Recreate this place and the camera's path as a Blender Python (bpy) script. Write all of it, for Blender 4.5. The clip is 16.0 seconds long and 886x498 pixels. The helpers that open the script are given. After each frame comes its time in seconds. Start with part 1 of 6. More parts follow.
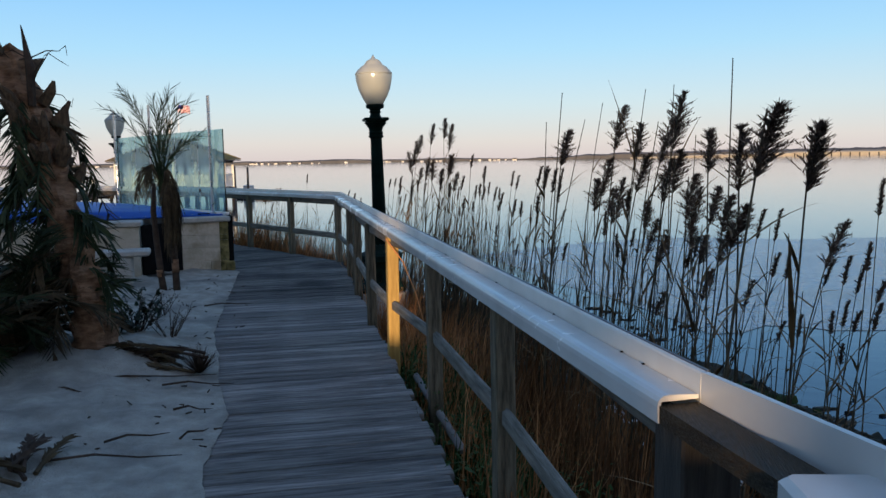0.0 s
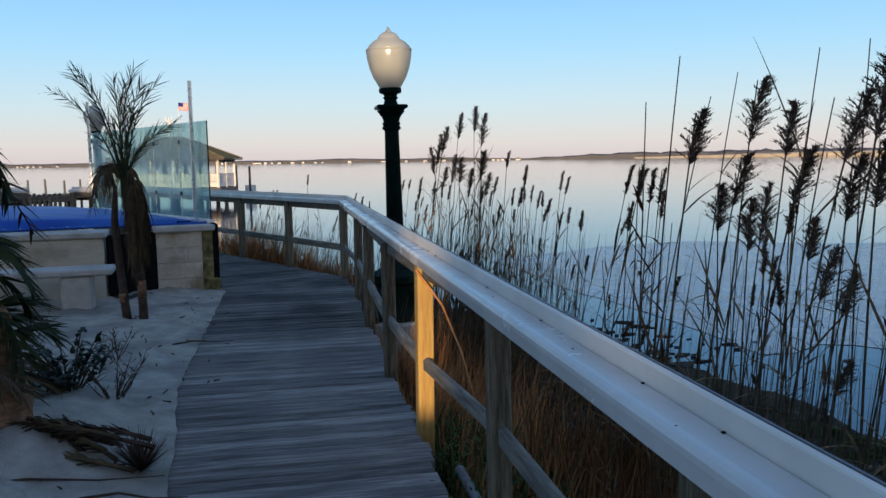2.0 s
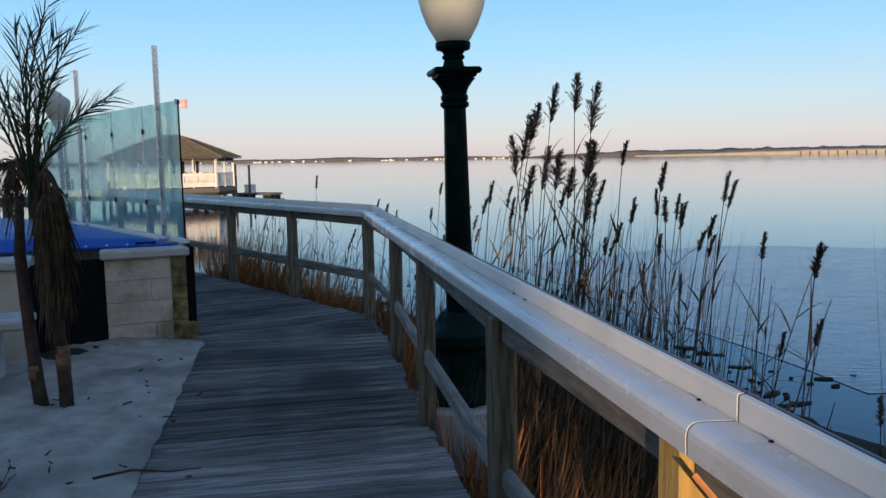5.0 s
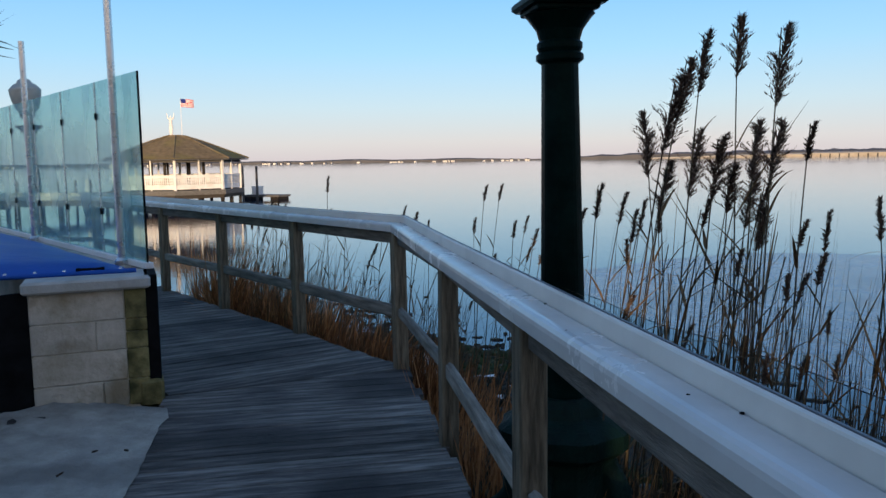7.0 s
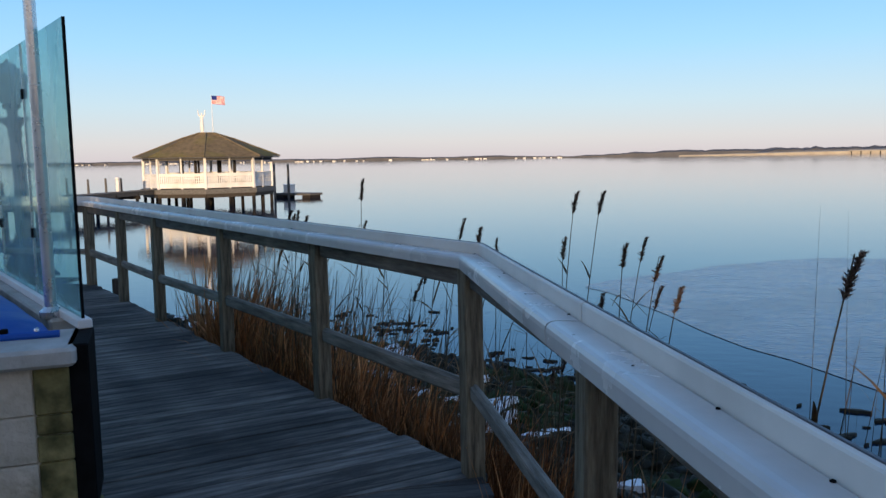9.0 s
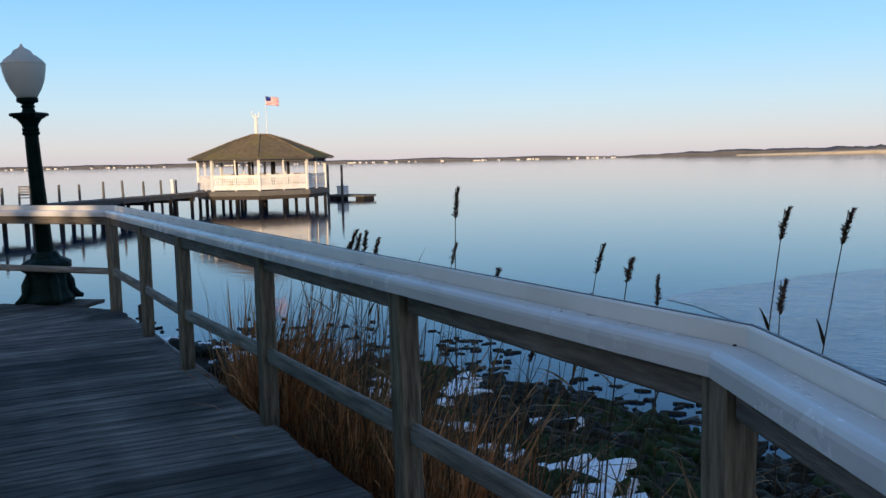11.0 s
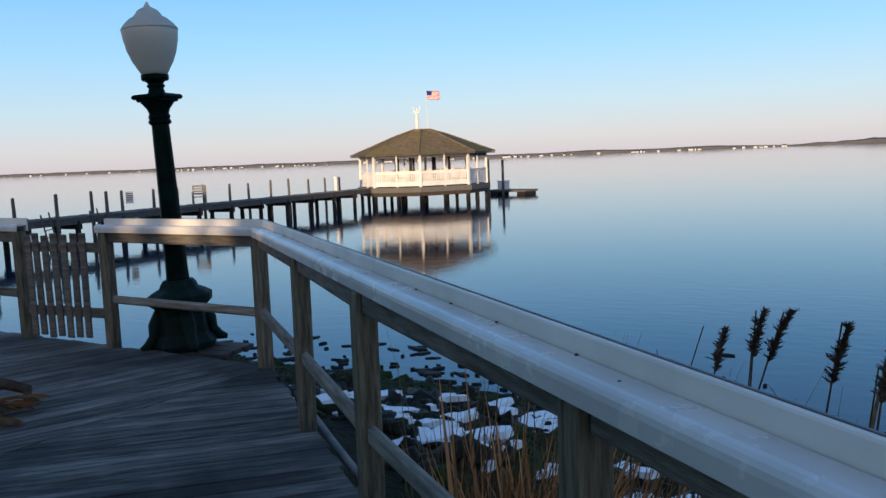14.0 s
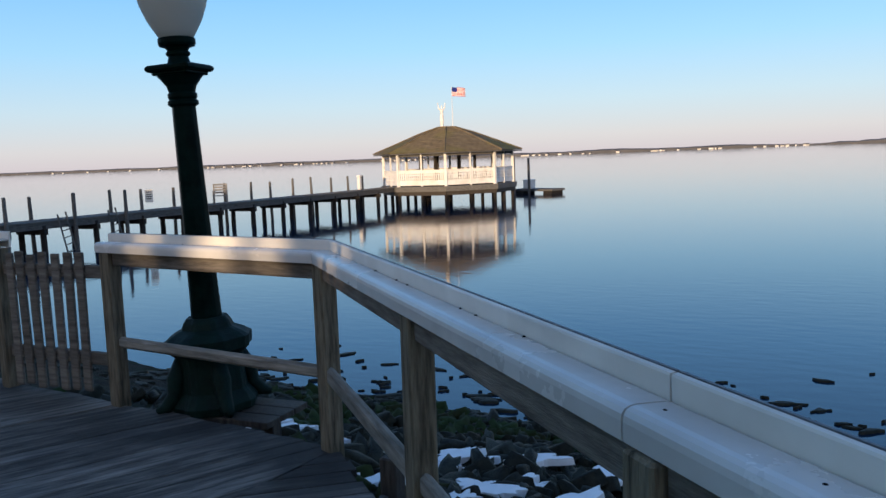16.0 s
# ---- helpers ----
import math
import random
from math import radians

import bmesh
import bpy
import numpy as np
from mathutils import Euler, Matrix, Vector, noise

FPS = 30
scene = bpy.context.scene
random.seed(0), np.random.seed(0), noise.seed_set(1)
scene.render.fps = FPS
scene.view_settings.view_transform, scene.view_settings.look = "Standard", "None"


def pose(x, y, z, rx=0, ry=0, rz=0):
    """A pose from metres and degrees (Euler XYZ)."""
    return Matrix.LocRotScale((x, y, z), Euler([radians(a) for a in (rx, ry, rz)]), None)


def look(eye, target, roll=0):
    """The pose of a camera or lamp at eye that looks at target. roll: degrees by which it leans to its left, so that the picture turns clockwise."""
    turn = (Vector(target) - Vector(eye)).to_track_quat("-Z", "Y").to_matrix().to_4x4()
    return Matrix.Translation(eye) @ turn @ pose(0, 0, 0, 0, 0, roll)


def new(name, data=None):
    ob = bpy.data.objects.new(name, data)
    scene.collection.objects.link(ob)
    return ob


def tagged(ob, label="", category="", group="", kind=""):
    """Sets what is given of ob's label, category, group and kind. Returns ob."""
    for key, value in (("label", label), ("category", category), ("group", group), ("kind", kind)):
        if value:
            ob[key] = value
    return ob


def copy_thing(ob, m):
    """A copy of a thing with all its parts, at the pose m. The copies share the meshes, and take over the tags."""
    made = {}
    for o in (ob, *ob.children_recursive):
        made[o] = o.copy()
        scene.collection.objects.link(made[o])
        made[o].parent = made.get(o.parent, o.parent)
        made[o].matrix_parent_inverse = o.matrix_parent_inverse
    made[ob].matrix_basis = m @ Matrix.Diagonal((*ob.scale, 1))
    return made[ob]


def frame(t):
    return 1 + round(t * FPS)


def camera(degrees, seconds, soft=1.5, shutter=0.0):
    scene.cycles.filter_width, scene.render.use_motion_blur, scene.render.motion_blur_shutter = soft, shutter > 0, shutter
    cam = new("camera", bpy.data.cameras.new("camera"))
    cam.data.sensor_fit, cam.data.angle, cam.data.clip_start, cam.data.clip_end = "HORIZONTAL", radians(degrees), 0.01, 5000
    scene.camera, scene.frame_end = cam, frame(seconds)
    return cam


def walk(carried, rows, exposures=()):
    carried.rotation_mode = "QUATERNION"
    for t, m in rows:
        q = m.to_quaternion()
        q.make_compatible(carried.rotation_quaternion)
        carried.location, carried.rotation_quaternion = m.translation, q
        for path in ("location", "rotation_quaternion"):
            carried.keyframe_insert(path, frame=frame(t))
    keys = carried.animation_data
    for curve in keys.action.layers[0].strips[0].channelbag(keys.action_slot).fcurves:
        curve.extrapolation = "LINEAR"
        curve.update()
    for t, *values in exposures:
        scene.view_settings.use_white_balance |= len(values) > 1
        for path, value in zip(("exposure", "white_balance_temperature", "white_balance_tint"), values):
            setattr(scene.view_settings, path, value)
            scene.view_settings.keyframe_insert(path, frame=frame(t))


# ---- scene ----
cam = camera(57.7, 16.0)
PATH = [
    (0, (1.604, -0.372, 1.574), (1.293, 1.591, 1.354), -1.0),
    (0.5, (1.428, 0.065, 1.573), (1.116, 2.028, 1.355), -0.9),
    (1, (1.303, 0.561, 1.579), (0.989, 2.524, 1.358), -0.9),
    (1.5, (1.123, 1.038, 1.58), (0.809, 3.001, 1.362), -0.9),
    (2, (1.019, 1.524, 1.558), (0.7, 3.486, 1.337), -0.9),
    (2.5, (0.79, 1.97, 1.599), (0.481, 3.932, 1.369), -1.1),
    (3, (0.654, 2.456, 1.584), (0.343, 4.418, 1.356), -1.0),
    (3.5, (0.479, 2.961, 1.561), (0.16, 4.923, 1.339), -0.8),
    (4, (0.314, 3.411, 1.553), (-0.003, 5.373, 1.325), -1.0),
    (6.5, (-0.567, 5.812, 1.499), (-0.898, 7.772, 1.281), -0.9),
    (7, (-0.717, 6.321, 1.488), (-1.057, 8.279, 1.269), -0.9),
    (7.5, (-0.872, 6.821, 1.489), (-1.228, 8.777, 1.272), -0.8),
    (8, (-1.04, 7.296, 1.486), (-1.414, 9.249, 1.27), -0.8),
    (8.5, (-1.2, 7.8, 1.491), (-1.6, 9.747, 1.27), -0.9),
    (11, (-2.149, 9.965, 1.498), (-2.69, 11.878, 1.278), -1.2),
    (11.5, (-2.418, 10.475, 1.481), (-3.041, 12.362, 1.257), -1.6),
    (12, (-2.652, 10.863, 1.468), (-3.344, 12.726, 1.249), -1.9),
    (12.5, (-2.885, 11.277, 1.482), (-3.683, 13.098, 1.262), -2.0),
    (13, (-3.151, 11.63, 1.486), (-3.964, 13.444, 1.265), -2.2),
    (13.5, (-3.444, 12.018, 1.491), (-4.332, 13.796, 1.268), -2.3),
    (14, (-3.873, 12.426, 1.491), (-4.77, 14.199, 1.268), -2.3),
    (14.5, (-4.141, 12.728, 1.461), (-5.064, 14.488, 1.237), -2.3),
    (15, (-4.513, 13.064, 1.477), (-5.44, 14.822, 1.253), -2.2),
    (15.5, (-4.784, 13.348, 1.461), (-5.719, 15.101, 1.236), -2.3),
    (16, (-5.272, 13.756, 1.494), (-6.208, 15.509, 1.269), -2.2),
]
walk(cam, [(t, look(eye, target, roll)) for t, eye, target, roll in PATH],
     [(0, 1.0, 6560, 10), (2.5, 1.0, 6420, 10), (6.5, 1.0, 6300, 10), (11, 1.0, 6190, 10), (16, 1.0, 6190, 10)])

# ---- world and light ----
SUN_DIR = Vector((0.16, -0.985, 0.085)).normalized()
world = bpy.data.worlds.new("world")
scene.world = world
world.use_nodes = True
wn, wl = world.node_tree.nodes, world.node_tree.links
sky = wn.new("ShaderNodeTexSky")
sky.sky_type = "NISHITA"
sky.sun_disc = False
sky.sun_elevation = radians(5.0)
sky.sun_rotation = math.atan2(SUN_DIR.x, SUN_DIR.y)
sky.air_density, sky.dust_density, sky.ozone_density = 1.0, 0.5, 3.0
# the evening sky's bands away from the sun: rosy haze low down, pale blue, deeper blue overhead
tc_w = wn.new("ShaderNodeTexCoord")
sep_w = wn.new("ShaderNodeSeparateXYZ")
wl.new(tc_w.outputs["Generated"], sep_w.inputs[0])
band = wn.new("ShaderNodeValToRGB")
while len(band.color_ramp.elements) < 7:
    band.color_ramp.elements.new(0.5)
for el, (at_z, colour) in zip(band.color_ramp.elements, (
        (0.0, (0.68, 0.605, 0.64)), (0.022, (0.715, 0.67, 0.69)), (0.065, (0.60, 0.72, 0.81)), (0.13, (0.40, 0.68, 0.91)),
        (0.22, (0.23, 0.54, 0.95)), (0.45, (0.14, 0.34, 0.72)), (1.0, (0.17, 0.25, 0.42)))):
    el.position, el.color = at_z, (*colour, 1)
wl.new(sep_w.outputs["Z"], band.inputs[0])
# the sunset's glow, fading in round towards the sun, behind the walk
glow = wn.new("ShaderNodeValToRGB")
while len(glow.color_ramp.elements) < 5:
    glow.color_ramp.elements.new(0.5)
for el, (at_z, colour) in zip(glow.color_ramp.elements, (
        (0.0, (1.5, 0.90, 0.48)), (0.16, (1.25, 0.90, 0.62)), (0.35, (0.68, 0.64, 0.64)), (0.6, (0.26, 0.36, 0.56)), (1.0, (0.17, 0.25, 0.42)))):
    el.position, el.color = at_z, (*colour, 1)
wl.new(sep_w.outputs["Z"], glow.inputs[0])
towards = wn.new("ShaderNodeVectorMath")
towards.operation = "DOT_PRODUCT"
towards.inputs[1].default_value = (SUN_DIR.x, SUN_DIR.y, 0.0)
wl.new(tc_w.outputs["Generated"], towards.inputs[0])
fade = wn.new("ShaderNodeMapRange")
fade.interpolation_type = "SMOOTHSTEP"
fade.inputs[1].default_value, fade.inputs[2].default_value = 0.0, 0.95
wl.new(towards.outputs["Value"], fade.inputs[0])
round_sky = wn.new("ShaderNodeMix")
round_sky.data_type = "RGBA"
wl.new(fade.outputs[0], round_sky.inputs[0])
wl.new(band.outputs[0], round_sky.inputs[6])
wl.new(glow.outputs[0], round_sky.inputs[7])
hazy = wn.new("ShaderNodeBackground")
hazy.inputs[1].default_value = 0.455
wl.new(round_sky.outputs[2], hazy.inputs[0])
wl.new(sky.outputs[0], wn["Background"].inputs[0])
wn["Background"].inputs[1].default_value = 0.025
both = wn.new("ShaderNodeAddShader")
wl.new(wn["Background"].outputs[0], both.inputs[0])
wl.new(hazy.outputs[0], both.inputs[1])
wl.new(both.outputs[0], wn["World Output"].inputs[0])

sun_data = bpy.data.lights.new("sun", "SUN")
sun_data.energy, sun_data.angle, sun_data.color = 2.6, radians(0.6), (1.0, 0.70, 0.42)
sun = new("sun", sun_data)
sun.rotation_euler = SUN_DIR.to_track_quat("Z", "Y").to_euler()
scene.view_settings.exposure = 1.0


# ---- materials ----
def surf(name, a, b, scale=8.0, rough=0.7, metal=0.0, bump=0.3, stretch=(1, 1, 1), stain=None, stain_scale=1.2,
         stain_amount=0.5, vary=0.0, rough_var=0.15, fine=6.0, depth=0.01, gloss=None, streak=None):
    """Two-tone noise colour, finer grain in the relief, an optional stain at a larger scale, and variation from piece to piece."""
    m = bpy.data.materials.new(name)
    m.use_nodes = True
    n, l = m.node_tree.nodes, m.node_tree.links
    p = n["Principled BSDF"]
    tc = n.new("ShaderNodeTexCoord")
    mp = n.new("ShaderNodeMapping")
    mp.inputs["Scale"].default_value = stretch
    l.new(tc.outputs["Object"], mp.inputs[0])
    no = n.new("ShaderNodeTexNoise")
    no.inputs["Scale"].default_value, no.inputs["Detail"].default_value, no.inputs["Roughness"].default_value = scale, 6, 0.65
    l.new(mp.outputs[0], no.inputs["Vector"])
    ramp = n.new("ShaderNodeValToRGB")
    ramp.color_ramp.elements[0].position, ramp.color_ramp.elements[1].position = 0.32, 0.68
    ramp.color_ramp.elements[0].color, ramp.color_ramp.elements[1].color = (*a, 1), (*b, 1)
    l.new(no.outputs[0], ramp.inputs[0])
    col = ramp.outputs[0]
    if stain:
        sn = n.new("ShaderNodeTexNoise")
        sn.inputs["Scale"].default_value, sn.inputs["Detail"].default_value = stain_scale, 4
        if streak:
            l.new(n.new("ShaderNodeNewGeometry").outputs["Position"], sn.inputs["Vector"])
        else:
            l.new(tc.outputs["Object"], sn.inputs["Vector"])
        sr = n.new("ShaderNodeMapRange")
        sr.inputs[1].default_value, sr.inputs[2].default_value, sr.inputs[4].default_value = 0.48, 0.66, stain_amount
        l.new(sn.outputs[0], sr.inputs[0])
        mx = n.new("ShaderNodeMix")
        mx.data_type = "RGBA"
        l.new(sr.outputs[0], mx.inputs[0])
        l.new(col, mx.inputs[6])
        mx.inputs[7].default_value = (*stain, 1)
        col = mx.outputs[2]
    if streak:
        sm = n.new("ShaderNodeMapping")
        sm.inputs["Scale"].default_value = (0.9, 7.0, 1.0)
        l.new(tc.outputs["Object"], sm.inputs[0])
        oi2 = n.new("ShaderNodeObjectInfo")
        of = n.new("ShaderNodeVectorMath")
        of.operation = "SCALE"
        of.inputs[0].default_value = (37.0, 19.0, 5.0)
        l.new(oi2.outputs["Random"], of.inputs["Scale"])
        l.new(of.outputs[0], sm.inputs["Location"])
        kn = n.new("ShaderNodeTexNoise")
        kn.inputs["Scale"].default_value, kn.inputs["Detail"].default_value, kn.inputs["Roughness"].default_value = 1.6, 8, 0.7
        l.new(sm.outputs[0], kn.inputs["Vector"])
        kr = n.new("ShaderNodeMapRange")
        kr.inputs[1].default_value, kr.inputs[2].default_value, kr.inputs[4].default_value = 0.46, 0.62, 0.85
        l.new(kn.outputs[0], kr.inputs[0])
        km = n.new("ShaderNodeMix")
        km.data_type = "RGBA"
        l.new(kr.outputs[0], km.inputs[0])
        l.new(col, km.inputs[6])
        km.inputs[7].default_value = (*streak, 1)
        col = km.outputs[2]
    if vary:
        oi = n.new("ShaderNodeObjectInfo")
        vr = n.new("ShaderNodeMapRange")
        vr.inputs[3].default_value, vr.inputs[4].default_value = 1 - vary, 1 + vary
        l.new(oi.outputs["Random"], vr.inputs[0])
        hs = n.new("ShaderNodeHueSaturation")
        l.new(vr.outputs[0], hs.inputs["Value"])
        l.new(col, hs.inputs["Color"])
        col = hs.outputs[0]
    l.new(col, p.inputs["Base Color"])
    rr = n.new("ShaderNodeMapRange")
    rr.inputs[3].default_value, rr.inputs[4].default_value = max(0.02, rough - rough_var), min(1, rough + rough_var)
    l.new(no.outputs[0], rr.inputs[0])
    l.new(rr.outputs[0], p.inputs["Roughness"])
    p.inputs["Metallic"].default_value = metal
    p.inputs["Specular IOR Level"].default_value = gloss if gloss is not None else 0.5 if rough < 0.4 else 0.12
    if bump:
        fn = n.new("ShaderNodeTexNoise")
        fn.inputs["Scale"].default_value, fn.inputs["Detail"].default_value = scale * fine, 4
        l.new(mp.outputs[0], fn.inputs["Vector"])
        ad = n.new("ShaderNodeMath")
        l.new(no.outputs[0], ad.inputs[0])
        l.new(fn.outputs[0], ad.inputs[1])
        bp = n.new("ShaderNodeBump")
        bp.inputs["Strength"].default_value, bp.inputs["Distance"].default_value = bump, depth
        l.new(ad.outputs[0], bp.inputs["Height"])
        l.new(bp.outputs[0], p.inputs["Normal"])
    return m


deck_wood = surf("deck wood", (0.034, 0.032, 0.030), (0.27, 0.25, 0.225), 2.2, 0.75, 0, 0.9, (1, 11, 11), (0.024, 0.024, 0.026), 0.85, 0.85, 0.34, streak=(0.05, 0.046, 0.044))
deck_sandy = surf("sand-dusted deck wood", (0.085, 0.079, 0.075), (0.37, 0.34, 0.315), 2.2, 0.8, 0, 0.9, (1, 16, 16), (0.38, 0.355, 0.315), 1.1, 0.5, 0.28, streak=(0.10, 0.09, 0.085))
post_wood = surf("post wood", (0.055, 0.045, 0.032), (0.24, 0.205, 0.145), 4.0, 0.8, 0, 0.7, (10, 10, 1), (0.04, 0.042, 0.028), 1.7, 0.7, 0.15)
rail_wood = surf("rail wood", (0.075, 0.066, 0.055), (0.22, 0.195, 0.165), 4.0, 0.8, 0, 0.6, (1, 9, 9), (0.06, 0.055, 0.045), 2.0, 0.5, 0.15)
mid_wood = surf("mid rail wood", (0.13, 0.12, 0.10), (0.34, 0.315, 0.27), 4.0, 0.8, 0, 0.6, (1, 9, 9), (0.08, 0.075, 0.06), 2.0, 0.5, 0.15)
end_wood = surf("bare timber", (0.010, 0.008, 0.006), (0.065, 0.046, 0.027), 4.0, 0.45, 0, 0.5, (9, 1, 9), (0.03, 0.02, 0.012), 3.0, 0.6)
new_wood = surf("newer wood", (0.30, 0.185, 0.055), (0.50, 0.33, 0.11), 4.0, 0.7, 0, 0.4, (10, 10, 1), (0.30, 0.18, 0.06), 3.0, 0.5)
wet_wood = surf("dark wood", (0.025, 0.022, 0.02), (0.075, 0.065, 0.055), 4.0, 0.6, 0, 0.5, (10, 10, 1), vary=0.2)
cap_metal = surf("painted aluminium", (0.55, 0.535, 0.51), (0.65, 0.63, 0.595), 2.2, 0.25, 0.0, 0.04, (1, 1, 1), (0.47, 0.455, 0.43), 2.6, 0.6, 0, 0.13)
# cream paint, toned lighter than the cap for warm light on the upright face
lit_strip_paint = surf("cream paint with warm light in it", (0.70, 0.66, 0.59), (0.79, 0.75, 0.68), 2.6, 0.42, 0.0, 0.05, (1, 1, 1), (0.58, 0.54, 0.48), 3.0, 0.5, 0, 0.08)
rim_mat = surf("dulled aluminium edge", (0.09, 0.10, 0.115), (0.16, 0.17, 0.19), 6, 0.45, 0.2, 0.05)
lamp_green = surf("green enamel", (0.001, 0.006, 0.005), (0.003, 0.014, 0.012), 9, 0.34, 0.0, 0.15, (1, 1, 1), (0.001, 0.003, 0.003), 5, 0.6, gloss=0.025)
patina = surf("weathered bronze", (0.001, 0.006, 0.005), (0.004, 0.020, 0.016), 14, 0.6, 0.0, 0.5, (1, 1, 1), (0.004, 0.016, 0.012), 6, 0.8)
sand_mat = surf("sand", (0.28, 0.26, 0.22), (0.47, 0.44, 0.385), 5, 0.95, 0, 0.9, (1, 1, 1), (0.17, 0.16, 0.145), 1.6, 0.7, 0, 0.05, 14, 0.02)
shore_mat = surf("mud and moss", (0.008, 0.007, 0.006), (0.045, 0.036, 0.024), 4.5, 0.85, 0, 1.0, (1, 1, 1), (0.016, 0.028, 0.008), 1.3, 0.8, 0, 0.1, 5, 0.10)
stone_mat = surf("limestone block", (0.40, 0.35, 0.27), (0.62, 0.56, 0.47), 6, 0.9, 0, 0.9, (1, 1, 1), (0.22, 0.17, 0.09), 3.2, 0.75, 0.10)
moss_stone = surf("mossy stone", (0.10, 0.095, 0.04), (0.30, 0.25, 0.11), 7, 0.95, 0, 0.6, (1, 1, 1), (0.025, 0.03, 0.012), 6, 0.8, 0.2)
plaster_mat = surf("stained plaster", (0.42, 0.38, 0.30), (0.56, 0.51, 0.42), 3.0, 0.9, 0, 0.4, (1, 1, 2), (0.24, 0.20, 0.13), 2.2, 0.6)
mortar_mat = surf("mortar", (0.44, 0.39, 0.30), (0.55, 0.50, 0.41), 20, 0.95)
concrete = surf("concrete", (0.36, 0.35, 0.32), (0.50, 0.49, 0.46), 7, 0.9, 0, 0.4, (1, 1, 1), (0.24, 0.24, 0.19), 2.5, 0.6)
black_mat = surf("black membrane", (0.004, 0.004, 0.004), (0.012, 0.012, 0.013), 6, 0.7, 0, 0.2, gloss=0.03)
tarp_mat = surf("blue vinyl", (0.008, 0.055, 0.30), (0.012, 0.085, 0.40), 2.5, 0.42, 0, 0.25, (1, 1, 1), (0.05, 0.14, 0.42), 1.1, 0.35, fine=3, depth=0.02)
steel = surf("stainless steel", (0.55, 0.56, 0.58), (0.68, 0.69, 0.70), 8, 0.28, 0.9, 0.05)
white_paint = surf("white paint", (0.70, 0.69, 0.66), (0.82, 0.81, 0.79), 3, 0.6, 0, 0.15, (1, 1, 1), (0.55, 0.52, 0.46), 1.0, 0.4)
shingle_mat = surf("asphalt shingle", (0.11, 0.085, 0.052), (0.21, 0.165, 0.10), 2.0, 0.9, 0, 0.5, (1, 1, 1), (0.16, 0.15, 0.045), 0.30, 0.7, 0.12)
pile_mat = surf("timber pile", (0.015, 0.014, 0.013), (0.05, 0.045, 0.04), 3, 0.75, 0, 0.4, (4, 4, 1), vary=0.2)
pier_wood = surf("pier wood", (0.07, 0.068, 0.065), (0.17, 0.165, 0.155), 3, 0.8, 0, 0.3, (6, 1, 6), vary=0.15)
grey_wood = surf("grey teak", (0.15, 0.15, 0.145), (0.28, 0.27, 0.26), 5, 0.8)
reed_stalk = surf("reed stalk", (0.035, 0.030, 0.022), (0.11, 0.088, 0.055), 9, 0.8, 0, 0.1, vary=0.3)
plume_mat = surf("reed plume", (0.055, 0.038, 0.030), (0.185, 0.130, 0.100), 30, 0.95, 0, 0, vary=0.3)
reed_leaf = surf("dry reed leaf", (0.075, 0.05, 0.026), (0.23, 0.145, 0.07), 12, 0.8, 0, 0, vary=0.3)
straw = surf("dry straw", (0.24, 0.095, 0.034), (0.56, 0.27, 0.11), 3.0, 0.85, 0, 0, (1, 1, 1), (0.14, 0.052, 0.020), 2.0, 0.7)
tan_grass = surf("tan grass", (0.40, 0.135, 0.042), (0.80, 0.40, 0.17), 4.0, 0.8, 0, 0, (1, 1, 1), (0.26, 0.085, 0.03), 5.0, 0.6)
brown_grass = surf("brown grass", (0.075, 0.028, 0.012), (0.27, 0.115, 0.045), 5.0, 0.85, 0, 0, (1, 1, 1), (0.03, 0.035, 0.012), 2.0, 0.7)
moss_mat = surf("bank moss", (0.010, 0.020, 0.006), (0.034, 0.055, 0.018), 7, 0.85, 0, 0, (1, 1, 1), (0.03, 0.024, 0.012), 1.2, 0.8)
rust_grass = surf("rusty brush", (0.07, 0.030, 0.012), (0.24, 0.115, 0.045), 4.0, 0.85, 0, 0, (1, 1, 1), (0.035, 0.018, 0.010), 2.0, 0.7)
weed_mat = surf("green weeds", (0.018, 0.045, 0.012), (0.055, 0.095, 0.03), 7, 0.8, 0, 0, (1, 1, 1), (0.10, 0.08, 0.03), 2, 0.6)
bark = surf("palm bark", (0.13, 0.062, 0.034), (0.38, 0.225, 0.135), 9, 0.9, 0, 0.8, (1, 1, 3), (0.05, 0.032, 0.024), 3, 0.6, depth=0.02)
fibre = surf("palm fibre", (0.05, 0.032, 0.022), (0.15, 0.10, 0.06), 16, 0.95, 0, 0.6, (3, 3, 1))
frond_green = surf("palm frond", (0.012, 0.022, 0.010), (0.04, 0.052, 0.022), 8, 0.6, 0, 0, vary=0.25)
frond_dry = surf("dead palm frond", (0.03, 0.022, 0.014), (0.105, 0.076, 0.043), 8, 0.85, 0, 0, vary=0.3)
dark_leaf = surf("dark leaves", (0.008, 0.014, 0.008), (0.03, 0.045, 0.022), 10, 0.5, 0, 0)
twig_mat = surf("twigs", (0.03, 0.02, 0.015), (0.085, 0.06, 0.045), 10, 0.85, 0, 0.2)
weed_wrack = surf("seaweed", (0.008, 0.009, 0.007), (0.03, 0.03, 0.02), 12, 0.6, 0, 0.5)
snow_mat = surf("snow crust", (0.74, 0.77, 0.80), (0.84, 0.86, 0.88), 6, 0.6, 0, 0.4)
house_white = surf("far houses", (0.70, 0.68, 0.64), (0.80, 0.78, 0.74), 0.2, 0.8, 0, 0)
# lightened blue-grey: the haze of distance is put into this colour
hazed_trees = surf("hazy far woods", (0.085, 0.088, 0.10), (0.12, 0.12, 0.13), 0.02, 1.0, 0, 0)
